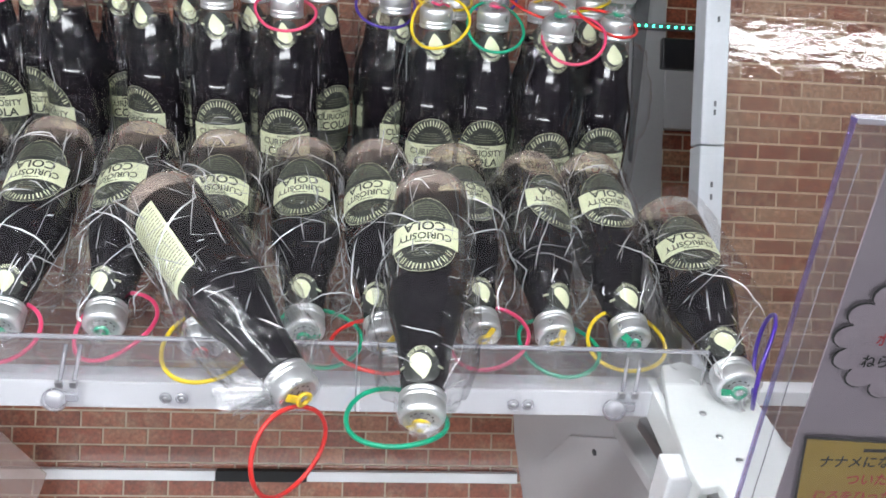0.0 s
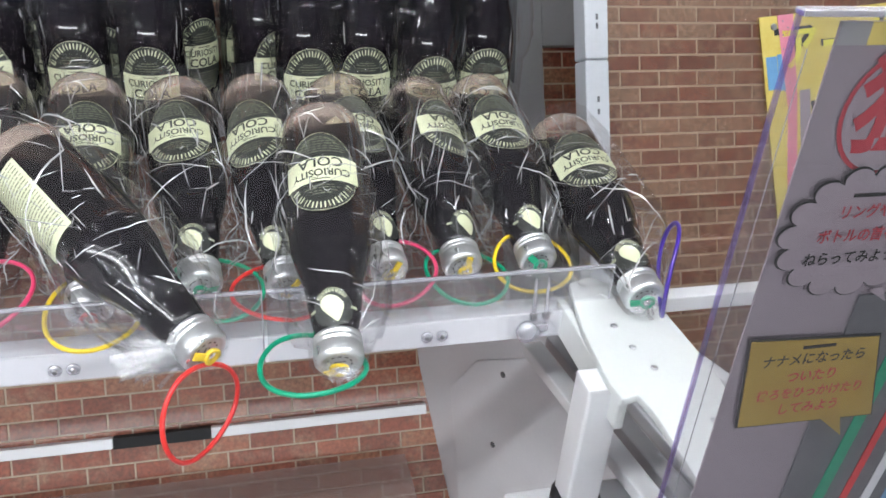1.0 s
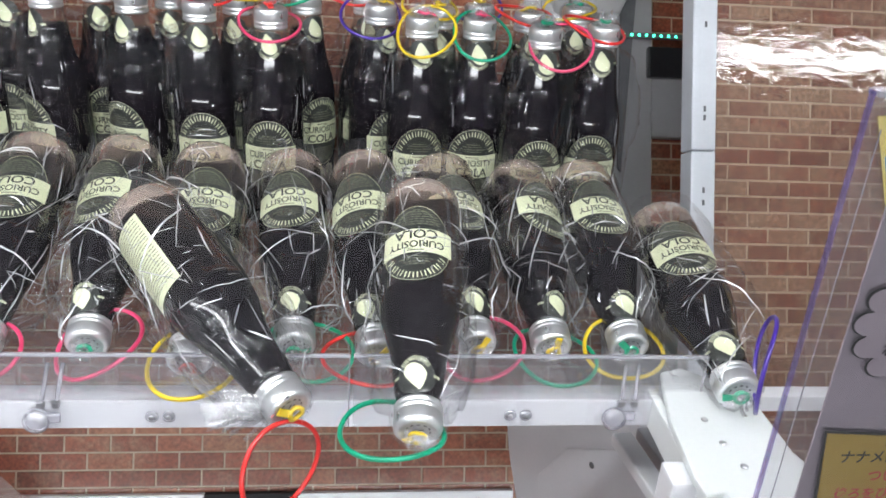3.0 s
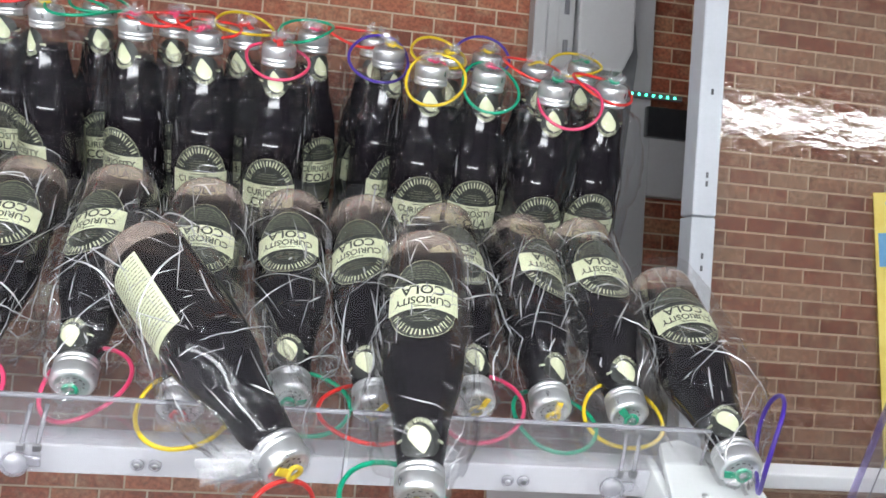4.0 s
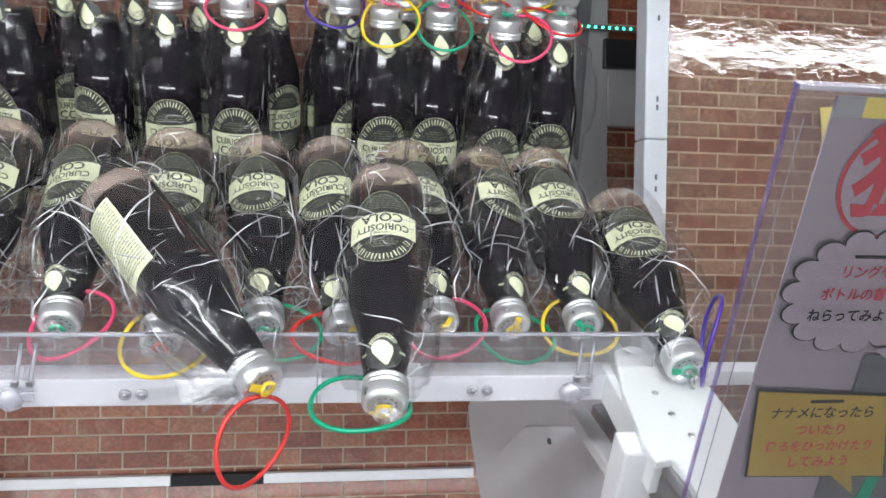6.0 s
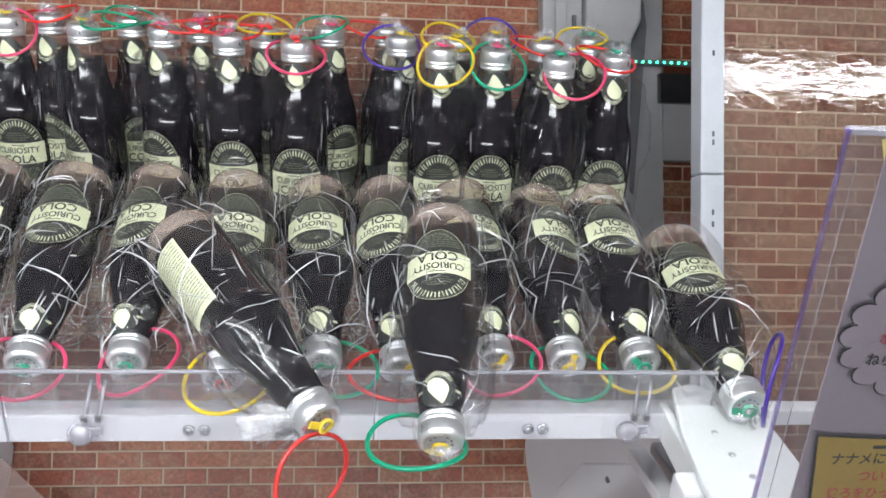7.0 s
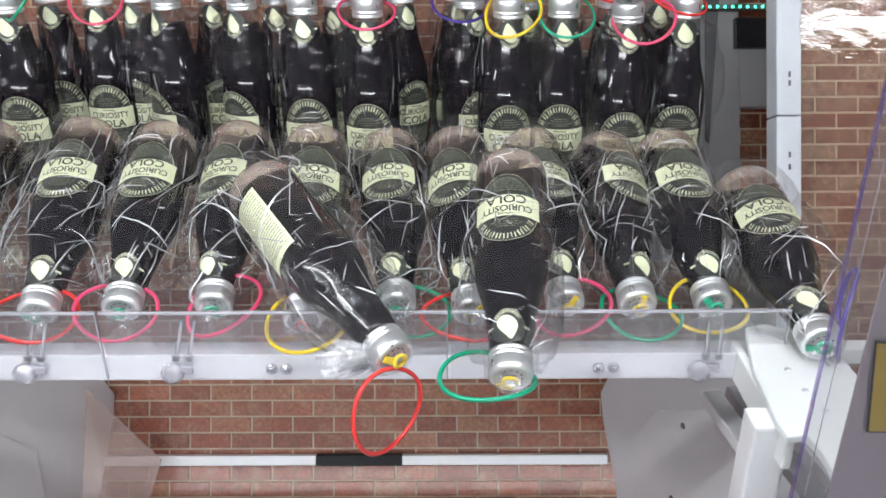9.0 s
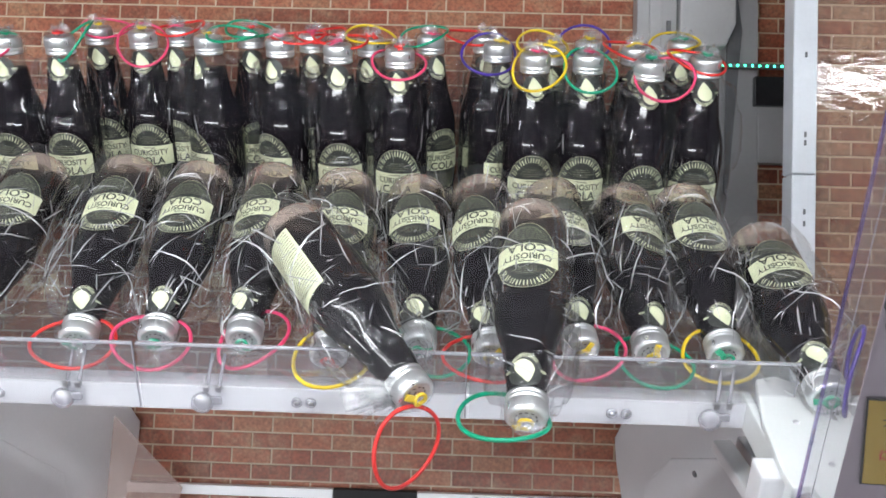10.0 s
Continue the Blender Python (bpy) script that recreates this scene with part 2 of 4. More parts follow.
M_FILM = clear("glossy_wall_film", (0.97, 0.95, 0.94), 0.11, 0.3, 0.05, bump=0.11, scale=80, stretch=(0.6, 1, 1), haze=0.012, haze_color=(0.75, 0.66, 0.6))
M_CREAM = worn(material("cream_label_paper", (0.72, 0.74, 0.5), 0.5), (0.62, 0.65, 0.42), (0.74, 0.76, 0.54), 60, 900, 0.05)
M_INK = worn(material("black_label_ink", (0.02, 0.022, 0.02), 0.4), (0.014, 0.016, 0.015), (0.03, 0.032, 0.028), 90, 900, 0.0)
M_OLIVE = worn(material("olive_label_print", (0.16, 0.17, 0.12), 0.45), (0.12, 0.13, 0.09), (0.22, 0.23, 0.16), 120, 900, 0.0)
M_CAP = worn(material("silver_cap", (0.8, 0.81, 0.82), 0.22, 0.82), (0.72, 0.73, 0.75), (0.9, 0.91, 0.92), 120, 700, 0.12, 0.6, (0.2, 0.4))


def ring_plastic(name, color):
    dim = tuple(c * 0.8 for c in color)
    return worn(material(name, color, 0.3, coat=0.3), dim, color, 60, 500, 0.05)


M_RING = {
    "red": ring_plastic("red_plastic", (0.75, 0.035, 0.03)), "pink": ring_plastic("pink_plastic", (0.75, 0.06, 0.16)),
    "green": ring_plastic("green_plastic", (0.0, 0.33, 0.17)), "yellow": ring_plastic("yellow_plastic", (0.78, 0.55, 0.02)),
    "purple": ring_plastic("purple_plastic", (0.06, 0.025, 0.30)),
}

# ---- the room round the machine ----
M_ROOM = worn(material("room_paint", (0.6, 0.6, 0.6), 0.6), (0.27, 0.27, 0.29), (0.33, 0.33, 0.34), 3, 80, 0.05)
M_ROOM_FLOOR = worn(material("room_carpet", (0.2, 0.18, 0.2), 0.8), (0.16, 0.14, 0.17), (0.26, 0.24, 0.26), 6, 200, 0.2)
tagged(part("floor", box(-2.6, 2.6, -3.0, 1.6, -1.25, -1.15), M_ROOM_FLOOR), "dark carpeted arcade floor", "floor", kind="structure")
tagged(part("ceiling", box(-2.6, 2.6, -3.0, 1.6, 1.9, 2.0), M_ROOM), "plain pale arcade ceiling", "ceiling", kind="structure")
tagged(part("wall_south", box(-2.6, 2.6, -3.1, -3.0, -1.25, 2.0), M_ROOM), "plain pale wall behind the camera", "wall", kind="structure")
tagged(part("wall_north", box(-2.6, 2.6, 1.6, 1.7, -1.25, 2.0), M_ROOM), "plain pale wall behind the backdrop", "wall", kind="structure")
tagged(part("wall_east", box(2.6, 2.7, -3.1, 1.7, -1.25, 2.0), M_ROOM), "plain pale side wall", "wall", kind="structure")
tagged(part("wall_west", box(-2.7, -2.6, -3.1, 1.7, -1.25, 2.0), M_ROOM), "plain pale side wall", "wall", kind="structure")


def unseen_tube(x0, x1, y, z, r, power):
    ob = empty("unseen_tube", pose(0, y, z))
    part("housing", box(x0 - 0.03, x1 + 0.03, -r * 1.6, r * 1.6, r * 1.1, r * 1.1 + 0.03, 0.004), M_WHITE, ob)
    part("tube", tube("tube", [(x0, 0, 0), ((x0 + x1) / 2, 0, 0), (x1, 0, 0)], r, 14), glowing("lit_tube", (0.93, 0.97, 1.0), power), ob, "lit white tube", True)
    for x in (x0 - 0.012, x1 + 0.012):
        part("tube_socket", box(x - 0.012, x + 0.012, -r * 1.2, r * 1.2, -r * 1.1, r * 1.1, 0.003), M_WHITE, ob)
    part("hanger", box(-0.01, 0.01, -0.01, 0.01, r * 1.1 + 0.03, 1.9 - z), M_WHITE, ob)
    return tagged(ob, "unseen white tube light, added to light the machine", "lamp", "tube lights over the machine")


# out of view, set where the wall film mirrors it as a streak
unseen_tube(-1.3, 1.75, -0.25, 0.665, 0.012, 11.0)
# made-up fill tubes: they lift the bar, bottle fronts and lower bricks
unseen_tube(-1.27, 0.45, -0.26, 0.48, 0.016, 36.0)
unseen_tube(-2.0, 0.9, -1.3, 1.3, 0.03, 7.0)
unseen_tube(-2.0, 0.9, -2.1, 0.25, 0.04, 24.0)


# ---- the leaning brick backdrop ----
WALL_POSE = Matrix.Translation((0, WALL_Y, WALL_Z)) @ Matrix.Rotation(-LEAN, 4, "X")


def on_wall(ob):
    ob.matrix_basis = WALL_POSE
    return ob


# local axes on the backdrop: x along, z up its slope, -y towards the camera
backdrop = on_wall(part("wall_backdrop", box(-1.15, 1.15, 0.0, 0.012, -0.355, 0.95), M_MORTAR))
tagged(backdrop, "brick-patterned backdrop board that leans back", "wall", kind="structure")

JOINT = 0.0018


def brick_mesh(length, height):
    h, w, d, c = (height - JOINT) / 2, (length - JOINT) / 2, 0.0009, 0.0005
    v = [(-w, 0.0004, -h), (w, 0.0004, -h), (w, 0.0004, h), (-w, 0.0004, h), (-w + c, -d, -h + c), (w - c, -d, -h + c), (w - c, -d, h - c), (-w + c, -d, h - c)]
    return v, [(4, 5, 6, 7), (0, 1, 5, 4), (1, 2, 6, 5), (2, 3, 7, 6), (3, 0, 4, 7)]


BRICKS = []         # single bricks: their wall, mesh and place


def lay_bricks(wall, x0, x1, v0, v1, length, height, near, mat):
    """Courses of bricks over a board: those near the camera's way singly, the rest joined."""
    v1d, f1d = brick_mesh(length, height)
    data = pydata("brick", v1d, f1d)
    data.materials.append(mat)
    half, _ = brick_mesh(length / 2, height)
    rest_v, rest_f, n_single = [], [], 0
    for row in range(int((v1 - v0) / height)):
        v = v0 + (row + 0.5) * height
        x = x0
        while x < x1 - length:
            shape, step = (half, length / 2) if row % 2 and x == x0 else (v1d, length)
            a = x + step / 2
            if shape is v1d and near(a, v) and n_single < 190:
                BRICKS.append((wall, data, a, v))
                n_single += 1
            else:
                n = len(rest_v)
                rest_v += [(p + a, q, r + v) for p, q, r in shape]
                rest_f += [tuple(i + n for i in f) for f in f1d]
            x += step
    tagged(part("far_bricks", pydata("far_bricks", rest_v, rest_f), mat, wall), kind="stuff")


lay_bricks(backdrop, -1.14, 1.14, -0.35, 0.94, 0.0512, 0.0199, lambda x, v: -0.5 < x < 0.16 and -0.06 < v < 0.16, M_BRICK)

# the side panel: nearer, leaning back by about as much, its edge behind a white post
SIDE_POSE = Matrix.Translation((0, 0.262, 0.07)) @ Matrix.Rotation(radians(-26), 4, "X")
side_panel = part("wall_side_panel", box(0.297, 1.2, 0.0, 0.012, -0.5, 0.75), M_MORTAR)
side_panel.matrix_basis = SIDE_POSE
tagged(side_panel, "paler brick-patterned side panel that leans back", "wall", kind="structure")
lay_bricks(side_panel, 0.3, 1.19, -0.49, 0.74, 0.0433, 0.0160, lambda x, v: x < 0.58 and -0.2 < v < 0.24, M_BRICK_SIDE)

# white rail along the foot of the backdrop, with a black length in it
rail = on_wall(empty("foot_rail"))
rail.matrix_basis = WALL_POSE
tagged(rail, "thin white rail with a black length, across the brick backdrop", "rail")
RV = -0.044
part("white_length", box(0.0 - 0.107, 0.146, -0.012, 0.0, RV - 0.006, RV + 0.006, 0.001), M_WHITE, rail)
part("white_length", box(-0.475, -0.2135, -0.012, 0.0, RV - 0.006, RV + 0.006, 0.001), M_WHITE, rail)
part("black_length", box(-0.213, -0.1075, -0.013, 0.0, RV - 0.0065, RV + 0.0065, 0.001), M_MATT_BLACK, rail, "black plastic length")

# ---- upright frame at the side of the backdrop: column, sheet with an opening, post ----
column = on_wall(empty("frame_column"))
tagged(column, "white metal column with a folded bracket, in front of the bricks", "column")
part("column_face", box(0.155, 0.262, -0.03, -0.002, 0.2, 0.95, 0.002), M_COLUMN, column)
part("column_fold", box(0.17, 0.185, -0.036, -0.03, 0.2, 0.95, 0.002), M_COLUMN, column)
part("column_fold", box(0.205, 0.212, -0.04, -0.03, 0.2, 0.95, 0.002), M_COLUMN, column)
part("folded_bracket", slab([(0.212, 0.53), (0.262, 0.53), (0.275, 0.56), (0.275, 0.8), (0.205, 0.8), (0.205, 0.545)], -0.05, 0.003, "y"), M_COLUMN, column)
for z in (0.55, 0.6, 0.66):
    part("slot", box(0.192, 0.198, -0.0325, -0.0285, z, z + 0.018, 0.001), M_DARKGREY, column)

left_column = on_wall(empty("frame_column"))
tagged(left_column, "pale grey metal column at the far end of the bricks", "column")
part("column_face", box(-0.9, -0.757, -0.03, -0.002, 0.43, 0.95, 0.003), M_COLUMN, left_column)
part("column_fold", box(-0.775, -0.765, -0.037, -0.03, 0.43, 0.95, 0.002), M_COLUMN, left_column)

sheet = on_wall(empty("metal_sheet"))
tagged(sheet, "grey sheet-metal panel with a rectangular opening onto the bricks", "panel")
for x0, x1, z0, z1 in ((0.255, 0.312, -0.1, 0.95), (0.312, 0.40, 0.39, 0.466), (0.312, 0.40, -0.1, 0.22)):
    part("sheet_face", box(x0, x1, -0.02, -0.004, z0, z1, 0.0015), M_GREY, sheet)
part("black_display", box(0.305, 0.375, -0.028, -0.006, 0.462, 0.50, 0.002), M_BLACK, sheet, "black display box")
part("inner_flap", slab([(0.268, 0.35), (0.272, 0.345), (0.29, 0.56), (0.282, 0.62), (0.272, 0.62)], -0.004, 0.0, "y"), M_DARKGREY, sheet).location = (0, -0.021, 0)
strip = part("led_strip", box(0.258, 0.347, -0.034, -0.028, 0.508, 0.514, 0.001), M_DARKGREY, sheet, "strip of small lit diodes")
M_LED = glowing("green_diode", (0.05, 1.0, 0.55), 6.0)
for k in range(9):
    part("diode", box(0.262 + k * 0.0092, 0.2642 + k * 0.0092, -0.0355, -0.0335, 0.5098, 0.5120), M_LED, strip)

post = empty("frame_post", SIDE_POSE)
tagged(post, "white screwed metal post at the edge of the bricks", "post")
part("post_lower", box(0.272, 0.2965, -0.028, -0.0005, -0.3, 0.0305, 0.002), M_POST, post)
part("post_upper", box(0.272, 0.2965, -0.028, -0.0005, 0.0315, 0.75, 0.002), M_POST, post)
part("post_flange", box(0.2972, 0.3035, -0.010, -0.001, -0.3, 0.75, 0.001), M_POST, post)
for v in (-0.022, -0.010, 0.060, 0.0685, 0.15, 0.3):
    part("slot", box(0.2835, 0.2858, -0.0290, -0.0272, v, v + 0.0055, 0.0005), M_DARKGREY, post)

film = part("clear_film", box(0.304, 1.19, -0.0062, -0.005, -0.45, 0.73), M_FILM, side_panel, "glossy clear film, wavy in the light")
film.visible_shadow = False

# ---- shelf: clear plate on a white front bar, with a clear lip ----
ZP = -0.0025         # top of the clear plate
LIP_Y, LIP_Z = 0.010, -0.005
shelf = tagged(empty("display_shelf", pose(0, LIP_Y, LIP_Z)), "clear acrylic shelf on a white metal front bar", "shelf")
part("plate", box(-0.98, 0.202, 0.001, 0.425, -0.0035, 0.0025, 0.001), M_ACRYLIC, shelf, "clear acrylic plate").visible_shadow = False
bar = part("front_bar", box(-0.98, 0.191, -0.001, 0.022, -0.026, -0.0042, 0.0015), M_WHITE, shelf, "white metal front bar")
part("bar_face", box(-0.98, 0.191, -0.0035, -0.0012, -0.0235, -0.001, 0.0008), M_WHITE, shelf)
part("back_bar", box(-0.98, 0.202, 0.405, 0.425, -0.026, -0.0042, 0.0015), M_WHITE, shelf)

SEAMS = (-0.98, -0.6, -0.318, -0.050, 0.211)
for x0, x1 in zip(SEAMS, SEAMS[1:]):
    lip = tagged(empty("shelf_lip", pose(0, LIP_Y, LIP_Z)), "clear acrylic lip strip screwed along the shelf front", "lip", "lip strips along the shelf")
    strip_ob = part("strip", box(x0 + 0.0012, x1 - 0.0012, -0.0062, -0.0038, -0.0215, 0.0385, 0.0005), M_ACRYLIC, lip)
    strip_ob.visible_shadow = False
    part("top_edge", box(x0 + 0.0012, x1 - 0.0012, -0.0066, -0.0034, 0.0375, 0.0402, 0.0008), M_EDGE, lip, "bright polished edge")
    part("end_edge", box(x1 - 0.0022, x1 - 0.0012, -0.0064, -0.0036, -0.0215, 0.0385, 0.0003), M_EDGE, lip)


def screw_pair(x, z):
    for dx in (-0.0058, 0.0058):
        ob = tagged(empty("lip_screw", pose(x + dx, LIP_Y - 0.0062, LIP_Z + z, 90, 0, 0)), "small clear-headed screw in the shelf bar", "screw", "screws along the shelf bar")
        part("head", lathe("head", [(0.0046, 0), (0.0046, 0.0012), (0.0036, 0.002)], 18), M_EDGE, ob, "", True)
        part("shank", lathe("shank", [(0.0021, 0.0002), (0.0021, 0.0026), (0.0012, 0.003)], 12), M_STEEL, ob, "", True)


for x in (0.0725, -0.1835, -0.4415, -0.699):
    screw_pair(x, -0.0115)


def lip_clip(x):
    """A clear knob and two thin pegs that hold the lip."""
    ob = tagged(empty("lip_clip", pose(x, LIP_Y - 0.006, LIP_Z - 0.011)), "clear plastic clip with a knob and two pegs", "clip", "clips along the shelf bar")
    k = part("knob", lathe("knob", [(0.0085, 0), (0.0092, 0.002), (0.0088, 0.006), (0.006, 0.0085), (0.003, 0.009)], 20), M_EDGE, ob, "clear plastic knob", True)
    k.matrix_basis = pose(0, 0, -0.002, 90, 0, 0)
    part("foot", box(0.004, 0.016, -0.004, 0.0, -0.0035, 0.0035, 0.0012), M_EDGE, ob)
    for dx in (0.004, 0.014):
        part("peg", tube("peg", [(dx, -0.001, 0.010), (dx + 0.004, 0.012, 0.036)], 0.0016, 8), M_EDGE, ob, "", True)
        part("peg_tip", box(dx - 0.0025, dx + 0.0025, -0.003, 0.001, 0.008, 0.013, 0.0006), M_STEEL, ob)
    return ob


for x in (0.145, -0.2665, -0.382, -0.637):
    lip_clip(x)

# ---- white bracket, leg and rails under the shelf's end ----
bracket = tagged(empty("shelf_bracket"), "white steel bracket arm on a leg with a black foot", "bracket")
arm_line = [(0.187, 0.03), (0.205, 0.036), (0.246, 0.004), (0.249, -0.09), (0.236, -0.2), (0.186, -0.2), (0.187, -0.122), (0.184, -0.104), (0.171, -0.107), (0.1695, -0.09), (0.174, -0.03)]
arm = part("arm", slab(arm_line, -0.007, 0.0018), M_ARM, bracket)
arm.location.z = 0.004
part("arm_flange", box(0.238, 0.2495, -0.2, -0.03, -0.022, -0.0035, 0.002), M_ARM, bracket)
part("arm_flange", box(0.174, 0.181, -0.1, 0.02, -0.03, -0.0035, 0.002), M_ARM, bracket)
for x, y in ((0.199, -0.030), (0.202, -0.056), (0.207, -0.080), (0.222, -0.135)):
    part("screw", lathe("screw", [(0.0026, 0), (0.0026, 0.0008), (0.0018, 0.0014)], 12), M_STEEL, bracket).matrix_basis = pose(x, y, 0.0038)
leg = part("leg", box(0.157, 0.183, -0.088, -0.064, -0.118, -0.0036, 0.0025), M_WHITE, bracket)
part("rubber_foot", lathe("rubber_foot", [(0.017, -0.008), (0.019, -0.006), (0.019, 0.004), (0.015, 0.006)], 18), M_BLACK, leg, "black rubber foot", True).matrix_basis = pose(0.17, -0.076, -0.12)

ledge = tagged(part("machine_ledge", box(0.12, 0.5, -0.199, -0.055, -0.16, -0.1275, 0.004), M_PANEL), "grey-white ledge under the bracket foot", "ledge")


def skew_rail(name, a, b, width, height, mat, label):
    """A straight rail of box section from a to b (tops' middle line)."""
    a, b = Vector(a), Vector(b)
    d = b - a
    ob = part(name, box(-width / 2, width / 2, 0, d.length, -height, 0, 0.002), mat)
    ob.matrix_basis = Matrix.Translation(a) @ d.to_track_quat("Y", "Z").to_matrix().to_4x4()
    return tagged(ob, label, "rail")


skew_rail("slide_rail", (0.190, 0.09, -0.1), (0.232, -0.19, -0.1), 0.018, 0.012, M_WHITE, "white slide rail below the shelf end")
skew_rail("channel_rail", (0.215, 0.10, -0.102), (0.258, -0.19, -0.102), 0.016, 0.012, M_GREY, "grey channel rail beside the white slide rail")
skew_rail("slide_rail", (0.236, 0.10, -0.098), (0.282, -0.19, -0.098), 0.014, 0.012, M_WHITE, "white slide rail below the shelf end")
part_rail = tagged(part("cross_rail", box(0.25, 0.7, 0.006, 0.02, -0.016, -0.002, 0.0015), M_WHITE), "thin white cross rail beyond the bracket", "rail")

# ---- plastic side walls of the chute below the shelf ----
FLARE = math.atan2(0.153, 0.41)
RIGHT_SIDE = Matrix.Translation((0.147, 0.29, 0)) @ Matrix.Rotation(FLARE - math.pi / 2, 4, "Z")
LEFT_SIDE = Matrix.Translation((-0.472, 0.29, 0)) @ Matrix.Rotation(-FLARE - math.pi / 2, 4, "Z")


def flared_panel(m, away, raised, screws, label):
    """A moulded side of the prize chute: x runs forward along it, z up; away is the side that faces outwards."""
    ob = tagged(empty("plastic_panel", m), label, "panel", "sides of the prize chute")
    part("side_face", slab([(0.03, -0.43), (-0.024, -0.264), (-0.012, -0.235), (0.15, -0.125), (0.29, -0.03), (0.6, -0.03), (0.6, -0.62), (0.09, -0.62)], away * 0.012, 0.0025, "y"), M_PANEL, ob)
    part("raised_panel", slab(raised, -away * 0.0035, 0.0015, "y"), M_PANEL, ob).location.y = -away * 0.0002
    for x, z in screws:
        part("screw", lathe("screw", [(0.0036, 0), (0.0034, 0.0012), (0.002, 0.002)], 14), M_DARKGREY, ob).matrix_basis = pose(x, -away * 0.0036, z, 90 * away, 0, 0)
    return ob


flared_panel(RIGHT_SIDE, 1, [(0.1, -0.45), (0.056, -0.273), (0.097, -0.206), (0.209, -0.124), (0.5, -0.06), (0.5, -0.5)], ((0.141, -0.292), (0.142, -0.193)),
             "grey-white moulded plastic side of the prize chute with screws")
flared_panel(LEFT_SIDE, -1, [(0.116, -0.406), (0.105, -0.252), (0.193, -0.127), (0.52, -0.035), (0.52, -0.5), (0.2, -0.55)], ((0.165, -0.281),),
             "grey-white moulded plastic side of the prize chute, creased near the back")
tagged(part("under_panel", box(-0.95, -0.585, 0.0225, 0.03, -0.42, -0.0315, 0.002), M_PANEL), "grey-white plastic panel under the shelf bar", "panel")

M_SLIDE = clear("speckled_clear_sheet", (0.9, 0.85, 0.84), 0.06, 0.4, 0.22, bump=0.5, scale=70, haze=0.26, haze_color=(0.7, 0.55, 0.5))
slide = tagged(empty("chute_slide"), "hazy speckled plastic sheet sloping down to the prize chute", "slide")
part("sheet", slab([(-0.43, 0.0), (0.115, 0.0), (0.135, -0.4), (-0.46, -0.4)], -0.003, 0.0006), M_SLIDE, slide).matrix_basis = pose(0, 0.238, -0.372, 12, 0, 0)
part("folded_wing", pydata("wing", [(-0.472, 0.262, -0.22), (-0.395, 0.25, -0.315), (-0.42, 0.15, -0.40), (-0.472, 0.16, -0.38), (-0.4735, 0.265, -0.222), (-0.3965, 0.253, -0.318), (-0.4215, 0.153, -0.403), (-0.4735, 0.163, -0.383)],
     [(0, 1, 2, 3), (7, 6, 5, 4), (0, 4, 5, 1), (1, 5, 6, 2), (2, 6, 7, 3), (3, 7, 4, 0)]), M_SLIDE, slide)

# ---- the bottles ----
HB = 0.2145
RB = 0.0302
PROFILE = [(0.020, 0.0025), (0.0262, 0.0), (0.0285, 0.0014), (0.0298, 0.005), (0.0302, 0.011), (0.0303, 0.06), (0.0302, 0.108), (0.0299, 0.115), (0.0292, 0.121), (0.0281, 0.127), (0.0266, 0.133), (0.0248, 0.139),
           (0.0229, 0.145), (0.0213, 0.151), (0.0200, 0.158), (0.0189, 0.166), (0.0177, 0.175), (0.0165, 0.183), (0.0153, 0.190), (0.0144, 0.196), (0.0140, 0.1995)]


def cut_profile(z0, z1):
    """The profile between two heights, with its ends put in."""
    def r_at(z):
        for (ra, za), (rb, zb) in zip(PROFILE[1:], PROFILE[2:]):
            if za <= z <= zb:
                return ra + (rb - ra) * (z - za) / max(zb - za, 1e-6)
        return PROFILE[-1][0]
    inside = [(r, z) for r, z in PROFILE[1:] if z0 < z < z1]
    return [(r_at(z0), z0)] + inside + [(r_at(z1), z1)]


def curved(me, r_of, lift):
    """Bends a flat mesh (x across, y up) round the bottle's front, which faces -y."""
    for v in me.vertices:
        u, z = v.co.x, v.co.y
        r = r_of(z) + lift + v.co.z
        a = u / r_of(z)
        v.co = Vector((r * math.sin(a), -r * math.cos(a), z))
    me.update()
    return me


def flat_grid(name, x0, x1, y0, y1, nx, ny, shape=None):
    verts, faces = [], []
    for j in range(ny + 1):
        y = y0 + (y1 - y0) * j / ny
        half = shape(y) if shape else None
        for i in range(nx + 1):
            s = i / nx
            x = (-half + 2 * half * s) if shape else x0 + (x1 - x0) * s
            verts.append((x, y, 0))
    for j in range(ny):
        for i in range(nx):
            a = j * (nx + 1) + i
            faces.append((a, a + 1, a + nx + 2, a + nx + 1))
    return pydata(name, verts, faces)


def joined(name, meshes):
    verts, faces = [], []
    for me in meshes:
        n = len(verts)
        verts += [tuple(v.co) for v in me.vertices]
        faces += [tuple(i + n for i in p.vertices) for p in me.polygons]
    return pydata(name, verts, faces)


def small_bar(x, y, w, h, turn=0.0):
    """A flat bar, in short lengths so that it can be bent."""
    c, d = math.cos(turn), math.sin(turn)
    n = max(1, math.ceil(w / 0.004))
    verts = []
    for i in range(n + 1):
        a = -w / 2 + w * i / n
        verts += [(x + c * a - d * b, y + d * a + c * b, 0) for b in (-h / 2, h / 2)]
    return pydata("bar", verts, [(2 * i, 2 * i + 2, 2 * i + 3, 2 * i + 1) for i in range(n)])


def body_r(z):
    return RB


def neck_r(z):
    for (ra, za), (rb, zb) in zip(PROFILE[1:], PROFILE[2:]):
        if za <= z <= zb:
            return ra + (rb - ra) * (z - za) / max(zb - za, 1e-6)
    return 0.015


LABEL_Z, LABEL_H, LABEL_W = 0.0690, 0.0375, 0.0262
